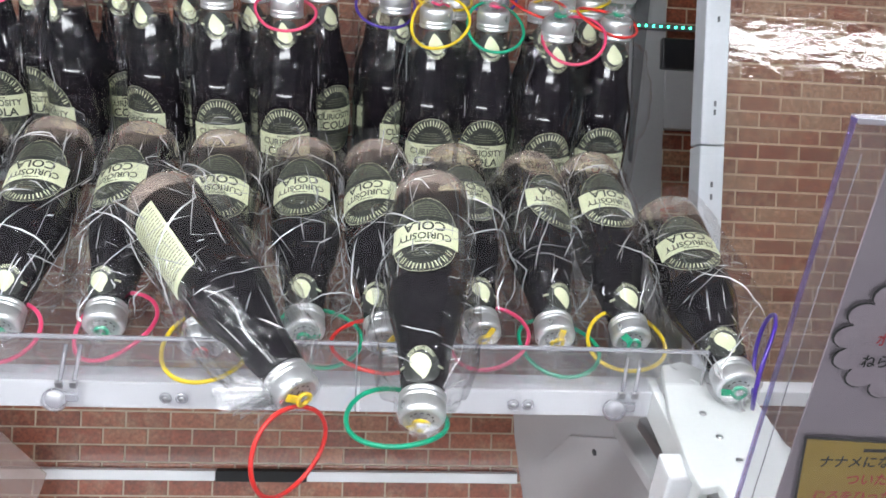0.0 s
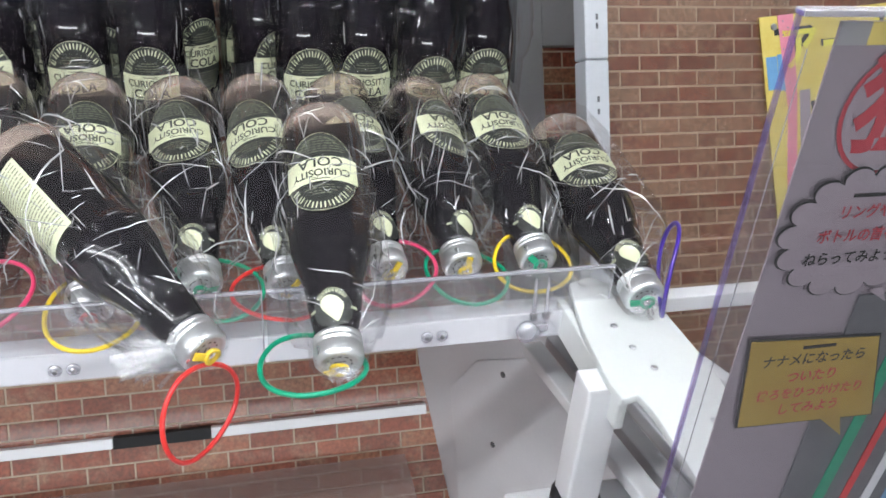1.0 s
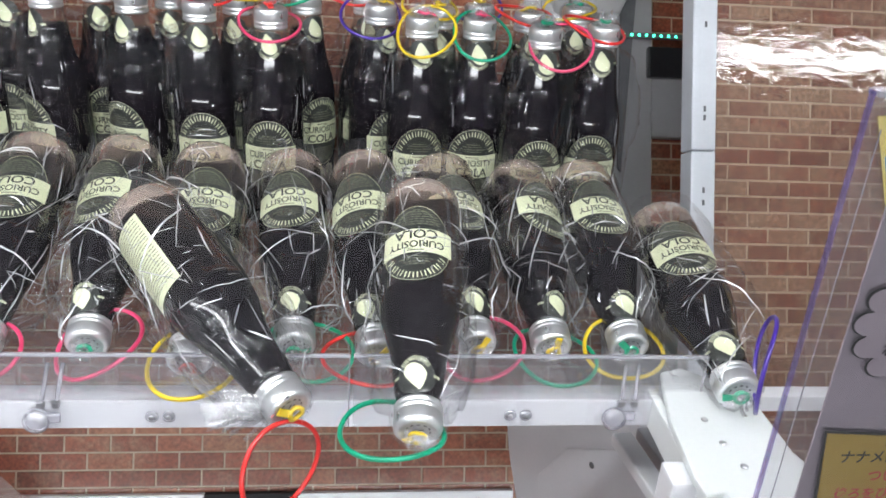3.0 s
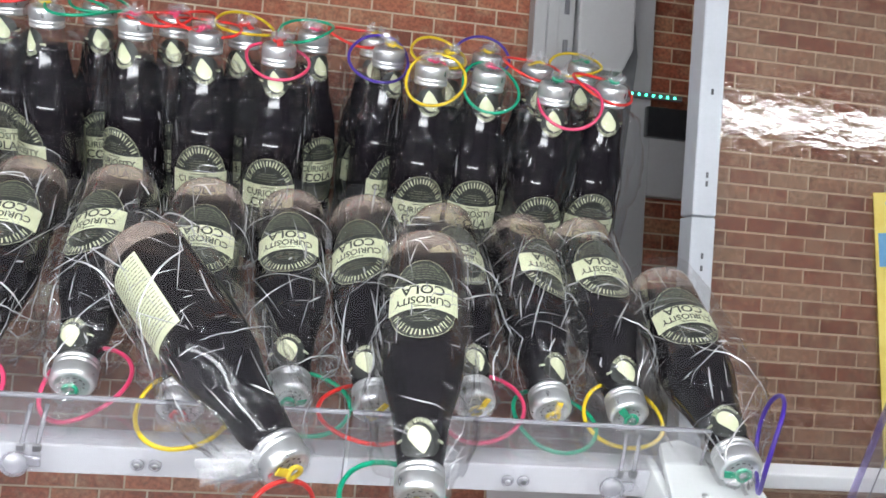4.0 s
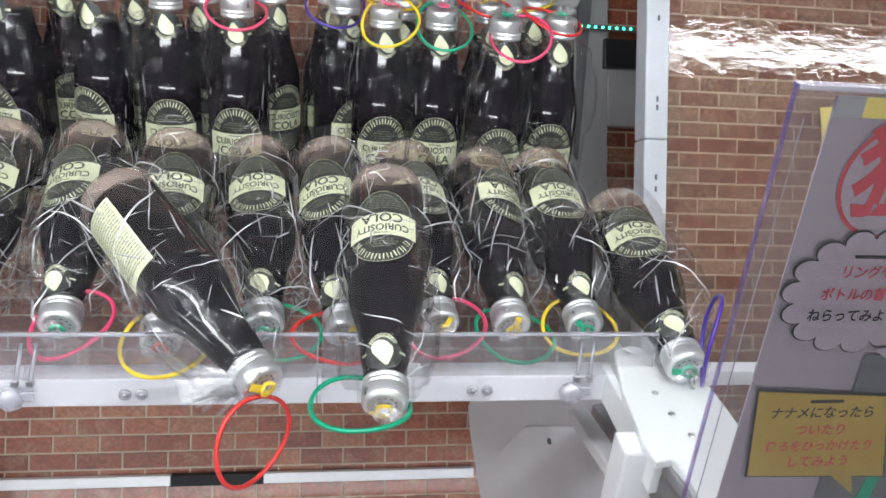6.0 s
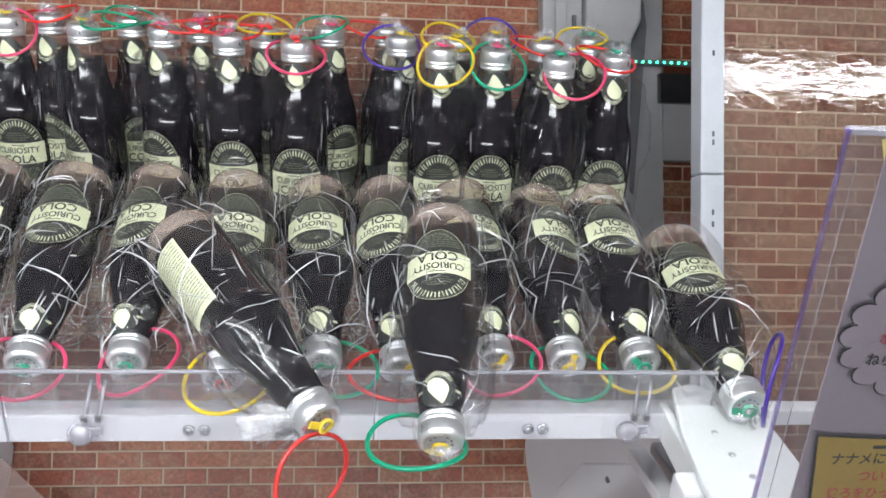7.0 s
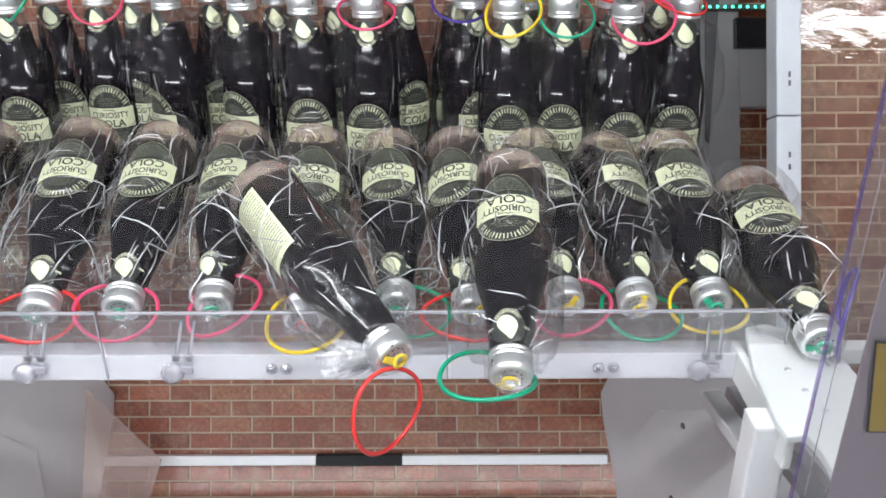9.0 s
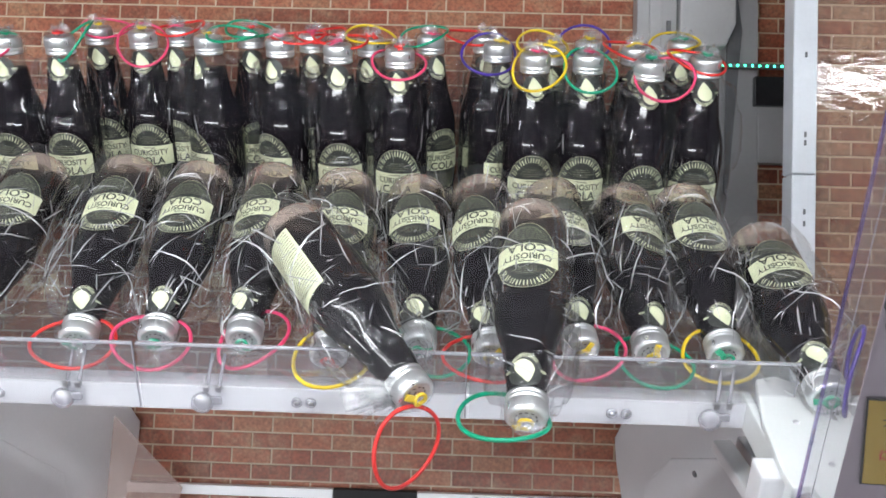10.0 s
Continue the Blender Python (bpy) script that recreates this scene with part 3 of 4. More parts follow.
rng = random.Random(12)


def oval_shape(y):
    return LABEL_W * math.sqrt(max(0.0, 1 - ((y - LABEL_Z) / LABEL_H) ** 2)) + 1e-5


oval = curved(flat_grid("oval", 0, 0, LABEL_Z - LABEL_H, LABEL_Z + LABEL_H, 14, 20, oval_shape), body_r, 0.0007)


def arc_blocks(cx, cy, rx, ry, start, step, n, w, h):
    """A maker's name along an arc, as plain blocks of uneven width."""
    bits = []
    for k in range(n):
        a = radians(start + step * k)
        turn = a + (-math.pi / 2 if step < 0 else math.pi / 2)
        x, y = cx + rx * math.cos(a), cy + ry * math.sin(a)
        for o, wide in ((-0.30, 0.20), (0.26, 0.14 + 0.06 * (k % 3))):
            bits.append(small_bar(x + o * w * math.cos(turn), y + o * w * math.sin(turn), w * wide, h, turn))
    return bits


arc_bits = arc_blocks(0, LABEL_Z, 0.0214, 0.0322, 90 + 60, -15, 9, 0.0050, 0.0052)
for k in range(48):         # thin oval rim
    a = 2 * math.pi * (k + 0.5) / 48
    arc_bits.append(small_bar(0.0256 * math.cos(a), LABEL_Z + 0.0368 * math.sin(a), 0.0042, 0.00035, math.atan2(0.0368 * math.cos(a), -0.0256 * math.sin(a))))
print_bits = []
for y, w in ((0.0905, 0.013), (0.0882, 0.020), (0.0855, 0.024), (0.0832, 0.017), (0.0505, 0.034), (0.0480, 0.036), (0.0455, 0.033), (0.0430, 0.030), (0.0405, 0.024), (0.0380, 0.016)):
    x = -w / 2              # small print in broken runs
    while x < w / 2 - 0.001:
        run = min(rng.uniform(0.0018, 0.0052), w / 2 - x)
        print_bits.append(small_bar(x + run / 2, y, run, 0.0009))
        x += run + rng.uniform(0.0006, 0.0012)
for k in range(14):         # a fine ring of print above the small lines
    a = radians(205 + 10 * k)
    print_bits.append(small_bar(0.0185 * math.cos(a), LABEL_Z + 0.0330 * math.sin(a), 0.0026, 0.0010, a + math.pi / 2))
arcs = curved(joined("arcs", arc_bits), body_r, 0.0010)
fine_print = curved(joined("fine_print", print_bits), body_r, 0.0010)
band = curved(flat_grid("band", -0.0268, 0.0268, 0.0562, 0.0795, 16, 3), body_r, 0.0012)


def lettering(s, size, y, wide):
    me = text_mesh(s, size, wide)
    for v in me.vertices:
        v.co.y += y
    return me


words = curved(joined("words", [lettering("CURIOSITY", 0.0092, 0.0712, 0.88), lettering("COLA", 0.0122, 0.0612, 0.95)] + [small_bar(0, 0.0775, 0.012, 0.0008), small_bar(0.004, 0.0760, 0.005, 0.0005)]), body_r, 0.0016)
for me in (oval, arcs, fine_print, band, words):
    for v in me.vertices:
        v.co.z += 0.006
back_lab = flat_grid("back_label", -0.019, 0.019, 0.026, 0.098, 8, 4)
back_bits = []
for k in range(22):
    x, w = -0.0165, 0.033 - 0.006 * abs(math.sin(k * 1.3))
    while x < -0.0165 + w:
        run = rng.uniform(0.0012, 0.005)
        back_bits.append(small_bar(x + run / 2, 0.0292 + k * 0.0030, run, 0.0009))
        x += run + rng.uniform(0.0005, 0.001)
back_text = joined("back_text", back_bits)
back_lab, back_text = curved(back_lab, body_r, 0.0007), curved(back_text, body_r, 0.0011)
for me in (back_lab, back_text):
    for v in me.vertices:
        v.co = Vector((-v.co.x, -v.co.y, v.co.z))

BADGE_Z = 0.1815
disc = curved(flat_grid("badge", 0, 0, BADGE_Z - 0.0125, BADGE_Z + 0.0135, 10, 10, lambda y: 0.0135 * math.sqrt(max(0.0, 1 - ((y - BADGE_Z - 0.0005) / 0.013) ** 2)) + 1e-5), neck_r, 0.0004)


def blob(cy):
    """The badge's emblem as a plain shape: round below, a slanting peak above."""
    def half(y):
        y -= cy
        if y < 0.0005:
            return 0.0072 * math.sqrt(max(0.0, 1 - ((y + 0.0015) / 0.0070) ** 2)) + 1e-5
        return 0.0069 * max(0.0, 1 - (y - 0.0005) / 0.0100) ** 0.75 + 1e-5
    me = flat_grid("blob", 0, 0, cy - 0.0084, cy + 0.0104, 10, 16, half)
    for v in me.vertices:
        v.co.x -= 0.22 * (v.co.y - cy)
    return me


emblem_bits = [blob(BADGE_Z)] + arc_blocks(0, BADGE_Z + 0.001, 0.0108, 0.0130, -90 - 48, 12, 9, 0.0023, 0.0033)
for dx in (-0.0140, 0.0140):
    for k in range(4):
        emblem_bits.append(small_bar(dx + (k - 1.5) * 0.0012, BADGE_Z - 0.0005, 0.0008, 0.0018))
emblem = curved(joined("emblem", emblem_bits), neck_r, 0.0008)

cap_profile = [(0.0140, 0.1950), (0.0154, 0.1952), (0.0158, 0.1960), (0.0158, 0.1974), (0.0150, 0.1982), (0.0149, 0.1990), (0.0157, 0.1997), (0.0157, 0.2012), (0.0150, 0.2020), (0.0150, 0.2027), (0.0156, 0.2033), (0.0156, 0.2108), (0.0152, 0.2130), (0.0140, 0.2143), (0.0122, 0.2145), (0.0114, 0.2138), (0.0112, 0.2130)]
cap_mesh = lathe("cap", cap_profile, 72)
for v in cap_mesh.vertices:         # knurled skirt
    if 0.2030 < v.co.z < 0.2112:
        a = math.atan2(v.co.y, v.co.x)
        f = 1 + 0.022 * math.cos(a * 36)
        v.co.x, v.co.y = v.co.x * f, v.co.y * f
cap_stamp = joined("cap_stamp", [small_bar(0.0078 * math.cos(a), 0.0078 * math.sin(a), 0.0024, 0.0012, a + math.pi / 2) for a in [2 * math.pi * k / 11 for k in range(11)]] + [small_bar(0.0005, 0.0012, 0.0065, 0.0012), small_bar(-0.0004, -0.0016, 0.0075, 0.0012)])
for v in cap_stamp.vertices:
    v.co.z = 0.2134

def drained(name, profile, c, tilt, twist=0.0):
    """The drink in a bottle lying with its cap down: what lies over its level surface is cut away."""
    bm = bmesh.new()
    bm.from_mesh(lathe(name, [(r * 0.965, z) for r, z in profile]))
    up = Matrix.Rotation(-twist, 3, "Z") @ Vector((0, -math.cos(tilt), -math.sin(tilt)))
    bmesh.ops.bisect_plane(bm, geom=bm.verts[:] + bm.edges[:] + bm.faces[:], plane_co=up * c, plane_no=up, clear_outer=True)
    edges = [e for e in bm.edges if e.is_boundary]
    bmesh.ops.edgeloop_fill(bm, edges=edges)
    bmesh.ops.recalc_face_normals(bm, faces=bm.faces[:])
    me = bpy.data.meshes.new(name)
    bm.to_mesh(me)
    bm.free()
    return me


cola_up = lathe("cola", cut_profile(0.004, 0.181))
cola_down = drained("cola", cut_profile(0.003, 0.1950), 0.004, radians(18))
glass_up = lathe("glass", cut_profile(0.1812, 0.1960), close=False)
base_up = lathe("base", PROFILE[:4])
slanted_cola = drained("cola", cut_profile(0.003, 0.1950), 0.012, radians(14), radians(-112))
heel_down = lathe("heel", [(0.004, 0.0065), (0.013, 0.0055), (0.018, 0.0038)] + [PROFILE[0]] + cut_profile(0.0, 0.0195), close=False)
glass_down = lathe("glass", cut_profile(0.0197, 0.110), close=False)
for me, mat, soft in ((oval, M_INK, 1), (arcs, M_CREAM, 0), (fine_print, M_OLIVE, 0), (cap_stamp, M_DARKGREY, 0), (band, M_CREAM, 1), (words, M_INK, 0), (back_lab, M_CREAM, 1), (back_text, M_OLIVE, 0), (disc, M_INK, 1), (emblem, M_CREAM, 0), (cap_mesh, M_CAP, 1),
                      (cola_up, M_COLA_UP, 1), (cola_down, M_COLA, 1), (glass_up, M_GLASS_UP, 1), (glass_down, M_GLASS, 1), (heel_down, M_HEEL, 1), (slanted_cola, M_COLA, 1), (base_up, M_COLA, 1)):
    me.materials.append(mat)
    me.polygons.foreach_set("use_smooth", [bool(soft)] * len(me.polygons))


def bag_mesh(seed, ears, creases=120, loose=True):
    """A loose clear bag round a bottle, gathered at the cap, with whitened crease glints and a sealed end."""
    rg = random.Random(seed)
    off = Vector((rg.uniform(0, 50), rg.uniform(0, 50), rg.uniform(0, 50)))
    rings, seg = 76, 64
    verts, faces = [], []
    phase = rg.uniform(0, 6.28)
    for i in range(rings + 1):
        for k in range(seg):
            z = -0.004 + 0.2275 * i / rings
            a = 2 * math.pi * k / seg
            if z < 0.004:
                base = RB + 0.0030
            elif z < 0.192:
                base = (neck_r(z) if z > 0.112 else RB) + 0.0028
                base += 0.0085 * max(0.0, min(1.0, (z - 0.116) / 0.03)) * max(0.0, min(1.0, (0.203 - z) / 0.022))
            else:
                base = 0.0182 if z < 0.212 else 0.0182 - (z - 0.212) * 1.15
            p = Vector((math.cos(a) * 1.5, math.sin(a) * 1.5, z * 17)) + off
            ridge = max(0.0, 1 - abs(noise.noise(p)) * 3.2)
            ridge2 = max(0.0, 1 - abs(noise.noise(p * 2.1 + Vector((7, 3, 1)))) * 3.0)
            folds = max(0.0, 1 - abs(noise.noise(Vector((math.cos(a) * 2.6, math.sin(a) * 2.6, z * 5)) + off)) * 3.0)
            flat = max(0.0, math.cos(2 * (a - phase))) ** 6
            amp = 0.0020 if z < 0.1 else 0.0040
            if z > 0.188:
                amp = 0.0008
            r = base + amp * ridge + amp * 0.6 * ridge2 + amp * folds + (0.006 if z < 0.19 else 0.0) * flat * (0.35 + 0.65 * min(1.0, max(0.0, (z + 0.004) / 0.03)))
            verts.append((r * math.cos(a), r * math.sin(a), z))
    for i in range(rings):
        for k in range(seg):
            n = (k + 1) % seg
            p, q, u, w = i * seg + k, i * seg + n, (i + 1) * seg + n, (i + 1) * seg + k
            faces.append((p, q, u, w))
    # sealed end: a crumpled fin across the base
    n0 = len(verts)
    steps = 14
    for j in range(4):
        for i in range(steps + 1):
            t = -1 + 2 * i / steps
            x = t * (RB + 0.004 + 0.002 * ears)
            y = 0.004 * math.sin(5 * t + phase) + 0.003 * noise.noise(Vector((t * 4, j, seed)))
            verts.append((x * math.cos(phase) - y * math.sin(phase), x * math.sin(phase) + y * math.cos(phase), 0.004 - (0.004 + 0.0045 * ears * (0.4 + abs(t))) * j / 2.2 + 0.002 * noise.noise(Vector((t * 7, j + 9, seed)))))
    for j in range(3):
        for i in range(steps):
            a = n0 + j * (steps + 1) + i
            faces.append((a, a + 1, a + steps + 2, a + steps + 1))
    # crease glints: fine ridges over the bag in broken lines, their shine painted white
    plain = len(faces)

    def skin(a, z):
        """The bag's radius there, smoothed over its neighbours."""
        i = max(2, min(rings - 2, round((z + 0.004) / 0.2275 * rings)))
        k = round(a / (2 * math.pi) * seg)
        near_by = [verts[(i + di) * seg + (k + dk) % seg] for di in (-2, -1, 0, 1, 2) for dk in (-2, -1, 0, 1, 2)]
        return sum(math.hypot(x, y) for x, y, _ in near_by) / len(near_by)

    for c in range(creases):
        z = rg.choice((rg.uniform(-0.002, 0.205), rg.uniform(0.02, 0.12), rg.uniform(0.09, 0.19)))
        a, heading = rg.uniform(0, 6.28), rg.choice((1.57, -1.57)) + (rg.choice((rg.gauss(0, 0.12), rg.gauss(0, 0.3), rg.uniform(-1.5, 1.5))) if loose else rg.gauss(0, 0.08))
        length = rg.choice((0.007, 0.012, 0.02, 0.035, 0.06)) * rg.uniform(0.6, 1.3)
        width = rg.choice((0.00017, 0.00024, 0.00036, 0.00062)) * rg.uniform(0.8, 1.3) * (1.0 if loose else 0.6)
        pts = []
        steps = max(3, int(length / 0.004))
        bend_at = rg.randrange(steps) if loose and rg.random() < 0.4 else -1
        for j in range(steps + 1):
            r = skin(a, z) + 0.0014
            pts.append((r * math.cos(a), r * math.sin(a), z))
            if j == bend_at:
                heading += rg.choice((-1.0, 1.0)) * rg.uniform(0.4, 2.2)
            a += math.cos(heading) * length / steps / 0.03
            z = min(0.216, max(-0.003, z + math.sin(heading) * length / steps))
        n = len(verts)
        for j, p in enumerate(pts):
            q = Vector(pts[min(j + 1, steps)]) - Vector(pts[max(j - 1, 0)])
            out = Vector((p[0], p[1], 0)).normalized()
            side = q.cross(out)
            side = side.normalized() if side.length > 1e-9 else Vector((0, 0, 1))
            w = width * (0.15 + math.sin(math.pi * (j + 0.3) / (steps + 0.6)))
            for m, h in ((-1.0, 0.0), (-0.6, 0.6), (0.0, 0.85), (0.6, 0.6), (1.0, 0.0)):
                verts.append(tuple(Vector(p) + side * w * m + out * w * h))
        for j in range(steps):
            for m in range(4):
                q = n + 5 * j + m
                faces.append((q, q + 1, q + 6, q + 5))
    me = pydata("bag", verts, faces)
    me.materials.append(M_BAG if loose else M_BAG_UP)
    me.materials.append(M_CREASE_GLINT)
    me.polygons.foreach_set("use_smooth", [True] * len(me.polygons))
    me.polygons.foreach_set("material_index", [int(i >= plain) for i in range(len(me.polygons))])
    return me


BAGS = [bag_mesh(11, 1.0), bag_mesh(23, 0.4), bag_mesh(37, 1.6), bag_mesh(41, 0.7), bag_mesh(58, 1.2), bag_mesh(71, 0.9), bag_mesh(83, 1.5)]
UPRIGHT_BAGS = [bag_mesh(14, 0.8, 12, False), bag_mesh(29, 0.5, 16, False), bag_mesh(46, 1.0, 10, False), bag_mesh(62, 0.7, 14, False)]


def tuft_mesh(seed, length):
    """The gathered loose end of a bag: a few crumpled blades."""
    rg = random.Random(seed)
    verts, faces = [], []
    for b in range(9):
        a = rg.uniform(0, 6.28)
        d = Vector((math.cos(a) * rg.uniform(0.2, 0.9), math.sin(a) * rg.uniform(0.2, 0.9), rg.uniform(0.5, 1.0))).normalized()
        side = d.orthogonal().normalized()
        w, ln = rg.uniform(0.002, 0.005), length * rg.uniform(0.5, 1.0)
        n = len(verts)
        for j in range(5):
            s = j / 4
            c = d * ln * s + side.cross(d) * 0.003 * math.sin(4 * s + b)
            ww = w * (0.35 + s)
            verts += [c - side * ww, c + side.cross(d) * ww * 0.5, c + side * ww]
        for j in range(4):
            q = n + j * 3
            faces += [(q, q + 1, q + 4, q + 3), (q + 1, q + 2, q + 5, q + 4)]
    me = pydata("tuft", verts, faces)
    me.materials.append(M_BAG_END)
    return me


TUFT = tuft_mesh(3, 0.016)


def fan_mesh(seed):
    """A bag's long loose end: many thin folded blades spread in a fan along x."""
    rg = random.Random(seed)
    verts, faces = [], []
    for b in range(64):
        a, tip = rg.gauss(0, 0.20), rg.gauss(0, 0.18)
        d = Vector((math.cos(a), math.sin(a) * 0.6, math.sin(a + tip))).normalized()
        side = Vector((0, 0.6, 0.8)).cross(d).normalized()
        ln, w, n = rg.uniform(0.018, 0.056), rg.uniform(0.0006, 0.0030), len(verts)
        for j in range(6):
            f = j / 5
            c = d * ln * f + side.cross(d) * 0.002 * math.sin(3 * f + b) + Vector((0, 0, -0.006 * f * f))
            ww = w * (0.5 + 1.1 * f)
            verts += [c - side * ww, c + side.cross(d) * ww * 0.6, c + side * ww]
        for j in range(5):
            q = n + j * 3
            faces += [(q, q + 1, q + 4, q + 3), (q + 1, q + 2, q + 5, q + 4)]
    me = pydata("fan", verts, faces)
    me.materials.append(M_BAG_END)
    return me


FAN = fan_mesh(8)


def loop_mesh(seed, radius):
    rg = random.Random(seed)
    pts = []
    for k in range(44):
        a = 2 * math.pi * k / 44
        r = radius * (1 + 0.05 * math.cos(2 * a + rg.random() * 0.01 + seed))
        pts.append((r * math.cos(a), r * math.sin(a), 0.0022 * math.sin(2 * a + seed)))
    me = tube("ring", pts, 0.00165, 8, closed=True)
    me.polygons.foreach_set("use_smooth", [True] * len(me.polygons))
    return me


LOOP_DATA = {}
for i, colour in enumerate(M_RING):
    LOOP_DATA[colour] = loop_mesh(i + 1, 0.0325)
    LOOP_DATA[colour].materials.append(M_RING[colour])
TIE_DATA = {}
def tie_mesh():
    """A strap drawn round the gathered bag, with a flat tail."""
    turn = [2 * math.pi * k / 18 for k in range(18)]
    loop = tube("tie", [(0.0046 * math.cos(a), 0.0046 * math.sin(a), 0.001 + 0.0006 * math.sin(2 * a)) for a in turn], 0.0016, 6, closed=True)
    tail = bpy.data.meshes.new("tail")
    bm = box(0.004, 0.0125, -0.0028, 0.0028, -0.0006, 0.0006, 0.0003)
    for v in bm.verts:
        v.co.z += 0.001 - 40.0 * (v.co.x - 0.004) ** 2
    bm.to_mesh(tail)
    bm.free()
    return joined("tie", [loop, tail])


for colour in M_RING:
    TIE_DATA[colour] = tie_mesh()
    TIE_DATA[colour].materials.append(M_RING[colour])

STAND = "upright dark cola bottle in a clear bag with coloured ring"
LEANING = "bagged dark cola bottle leaning upside down on the clear shelf"
count = [0]


def bottle(m, down, label, ring=None, tie=None, ring_pose=None, long_tuft=False, group=""):
    """One bagged bottle; the pose m puts its base centre and its axis (z, towards the cap)."""
    i = count[0]
    count[0] += 1
    ob = empty("cola_bottle", m)
    tagged(ob, label, "bottle", group)
    part("cola", (slanted_cola if long_tuft else cola_down) if down else cola_up, None, ob)
    part("glass", glass_down if down else glass_up, None, ob, "clear glass end")
    if down:
        part("heel", heel_down, None, ob, "thick amber-tinted glass heel")
    else:
        part("base", base_up, None, ob)
    front = part("front_label", oval, None, ob, "dark oval label with a cream band")
    tagged(part("maker_name", arcs, None, front), kind="stuff")
    tagged(part("small_print", fine_print, None, front), kind="stuff")
    b = part("label_band", band, None, front)
    tagged(part("wording", words, None, front), kind="stuff")
    back = part("back_label", back_lab, None, ob, "cream label with small print")
    tagged(part("small_print", back_text, None, back), kind="stuff")
    badge = part("neck_badge", disc, None, ob)
    tagged(part("emblem", emblem, None, badge), kind="stuff")
    cap_ob = part("cap", cap_mesh, None, ob, "silver metal cap")
    tagged(part("stamp", cap_stamp, None, cap_ob), kind="stuff")
    skins = BAGS if down else UPRIGHT_BAGS
    part("bag", skins[i % len(skins)], None, ob, "crinkled clear plastic bag").visible_shadow = False
    tuft = tagged(part("bag_end", FAN if long_tuft else TUFT, None, ob), kind="stuff")
    if long_tuft:           # it spreads sideways, across the shelf's front
        tuft.matrix_basis = m.inverted() @ Matrix.Translation(m @ Vector((0, 0, 0.212))) @ pose(0, 0, 0, 0, 8, 172)
    else:
        tuft.matrix_basis = pose(0, 0, 0.214, 0, 0, 77 * i)
    if ring:
        r = part("ring", LOOP_DATA[ring], None, ob, ring + " plastic ring")
        r.matrix_basis = ring_pose
    if tie:
        part("tie", TIE_DATA[tie], None, ob, tie + " tie").matrix_basis = pose(0.0, -0.001, 0.2172, 8, 0, 40 * i)
    return ob


def leaning(cap, base, twist):
    """The pose of a bottle whose cap and base centres lie there; twist turns its label away from upright."""
    cap, base = Vector(cap), Vector(base)
    z = (cap - base).normalized()
    up = Vector((0, -0.25, 1))
    y = -(up - up.dot(z) * z).normalized()
    x = y.cross(z)
    start = cap + z * 0.006 - z * HB
    m = Matrix((x, y, z)).transposed().to_4x4()
    return Matrix.Translation(start) @ m @ Matrix.Rotation(radians(twist), 4, "Z")


def loop_round(m, centre, normal):
    """A ring's pose, given in the room, as seen from its bottle's own axes."""
    q = Vector(normal).to_track_quat("Z", "Y").to_matrix().to_4x4()
    return m.inverted() @ Matrix.Translation(centre) @ q


# back rows, standing: x, y, turn, ring, tie, how the ring sits (shift along x, y, lift, tilt x, tilt y)
BACK = [
    (-0.632, 0.352, 8, "green", "yellow", (0.0, 0.01, 0.006, 8, -6)), (-0.568, 0.352, -6, "pink", "green", (-0.02, -0.01, -0.004, 35, 12)),
    (-0.512, 0.360, 4, "green", "red", (0.02, -0.005, 0.0, 30, -40)), (-0.435, 0.405, 6, "pink", "yellow", (0.004, -0.012, -0.01, 60, 8)),
    (-0.351, 0.379, -45, "green", "yellow", (0.028, 0.0, 0.006, 8, 3)), (-0.269, 0.373, -28, "red", "pink", (0.02, 0.012, 0.004, 5, -4)),
    (-0.200, 0.347, 4, "red", "pink", (0.0, 0.022, 0.004, 6, 3)), (-0.131, 0.328, -3, "pink", "red", (0.0, -0.010, -0.010, 28, 2)),
    (-0.026, 0.375, 30, "purple", "yellow", (-0.01, -0.008, -0.008, 58, 10)), (0.012, 0.320, 2, "yellow", "pink", (0.004, -0.008, -0.010, 55, -14)),
    (0.068, 0.323, -3, "green", "pink", (0.002, -0.008, -0.012, 52, 5)), (0.127, 0.295, 0, "pink", "green", (0.014, -0.01, -0.012, 48, -18)),
    (0.189, 0.317, -6, "red", "green", (-0.012, -0.006, 0.001, 16, 10)),
    (-0.495, 0.424, 10, "pink", "yellow", (0.01, 0.004, 0.002, 14, 5)), (-0.398, 0.424, -14, "red", "pink", (0.0, 0.0, 0.004, 9, -7)),
    (-0.314, 0.424, 14, "green", "red", (0.0, 0.0, 0.004, 10, 6)), (-0.238, 0.406, 4, "red", "pink", (0.01, 0.0, 0.003, 9, -5)),
    (-0.169, 0.390, -12, "yellow", "red", (0.0, 0.004, 0.005, 12, 8)), (-0.102, 0.412, 34, "green", "pink", (-0.008, 0.0, 0.004, 15, -12)),
    (-0.038, 0.424, 0, "red", "yellow", (-0.02, 0.0, 0.002, 9, 4)), (0.033, 0.368, 8, "yellow", "yellow", (-0.01, 0.0, 0.004, 24, 8)),
    (0.078, 0.400, -8, "purple", "yellow", (-0.006, 0.0, 0.002, 40, 4)), (0.185, 0.412, -4, "yellow", "green", (-0.01, -0.004, 0.002, 15, -8)),
    (0.126, 0.372, 6, "red", "yellow", (-0.006, 0.0, 0.0, 12, 6)),
]
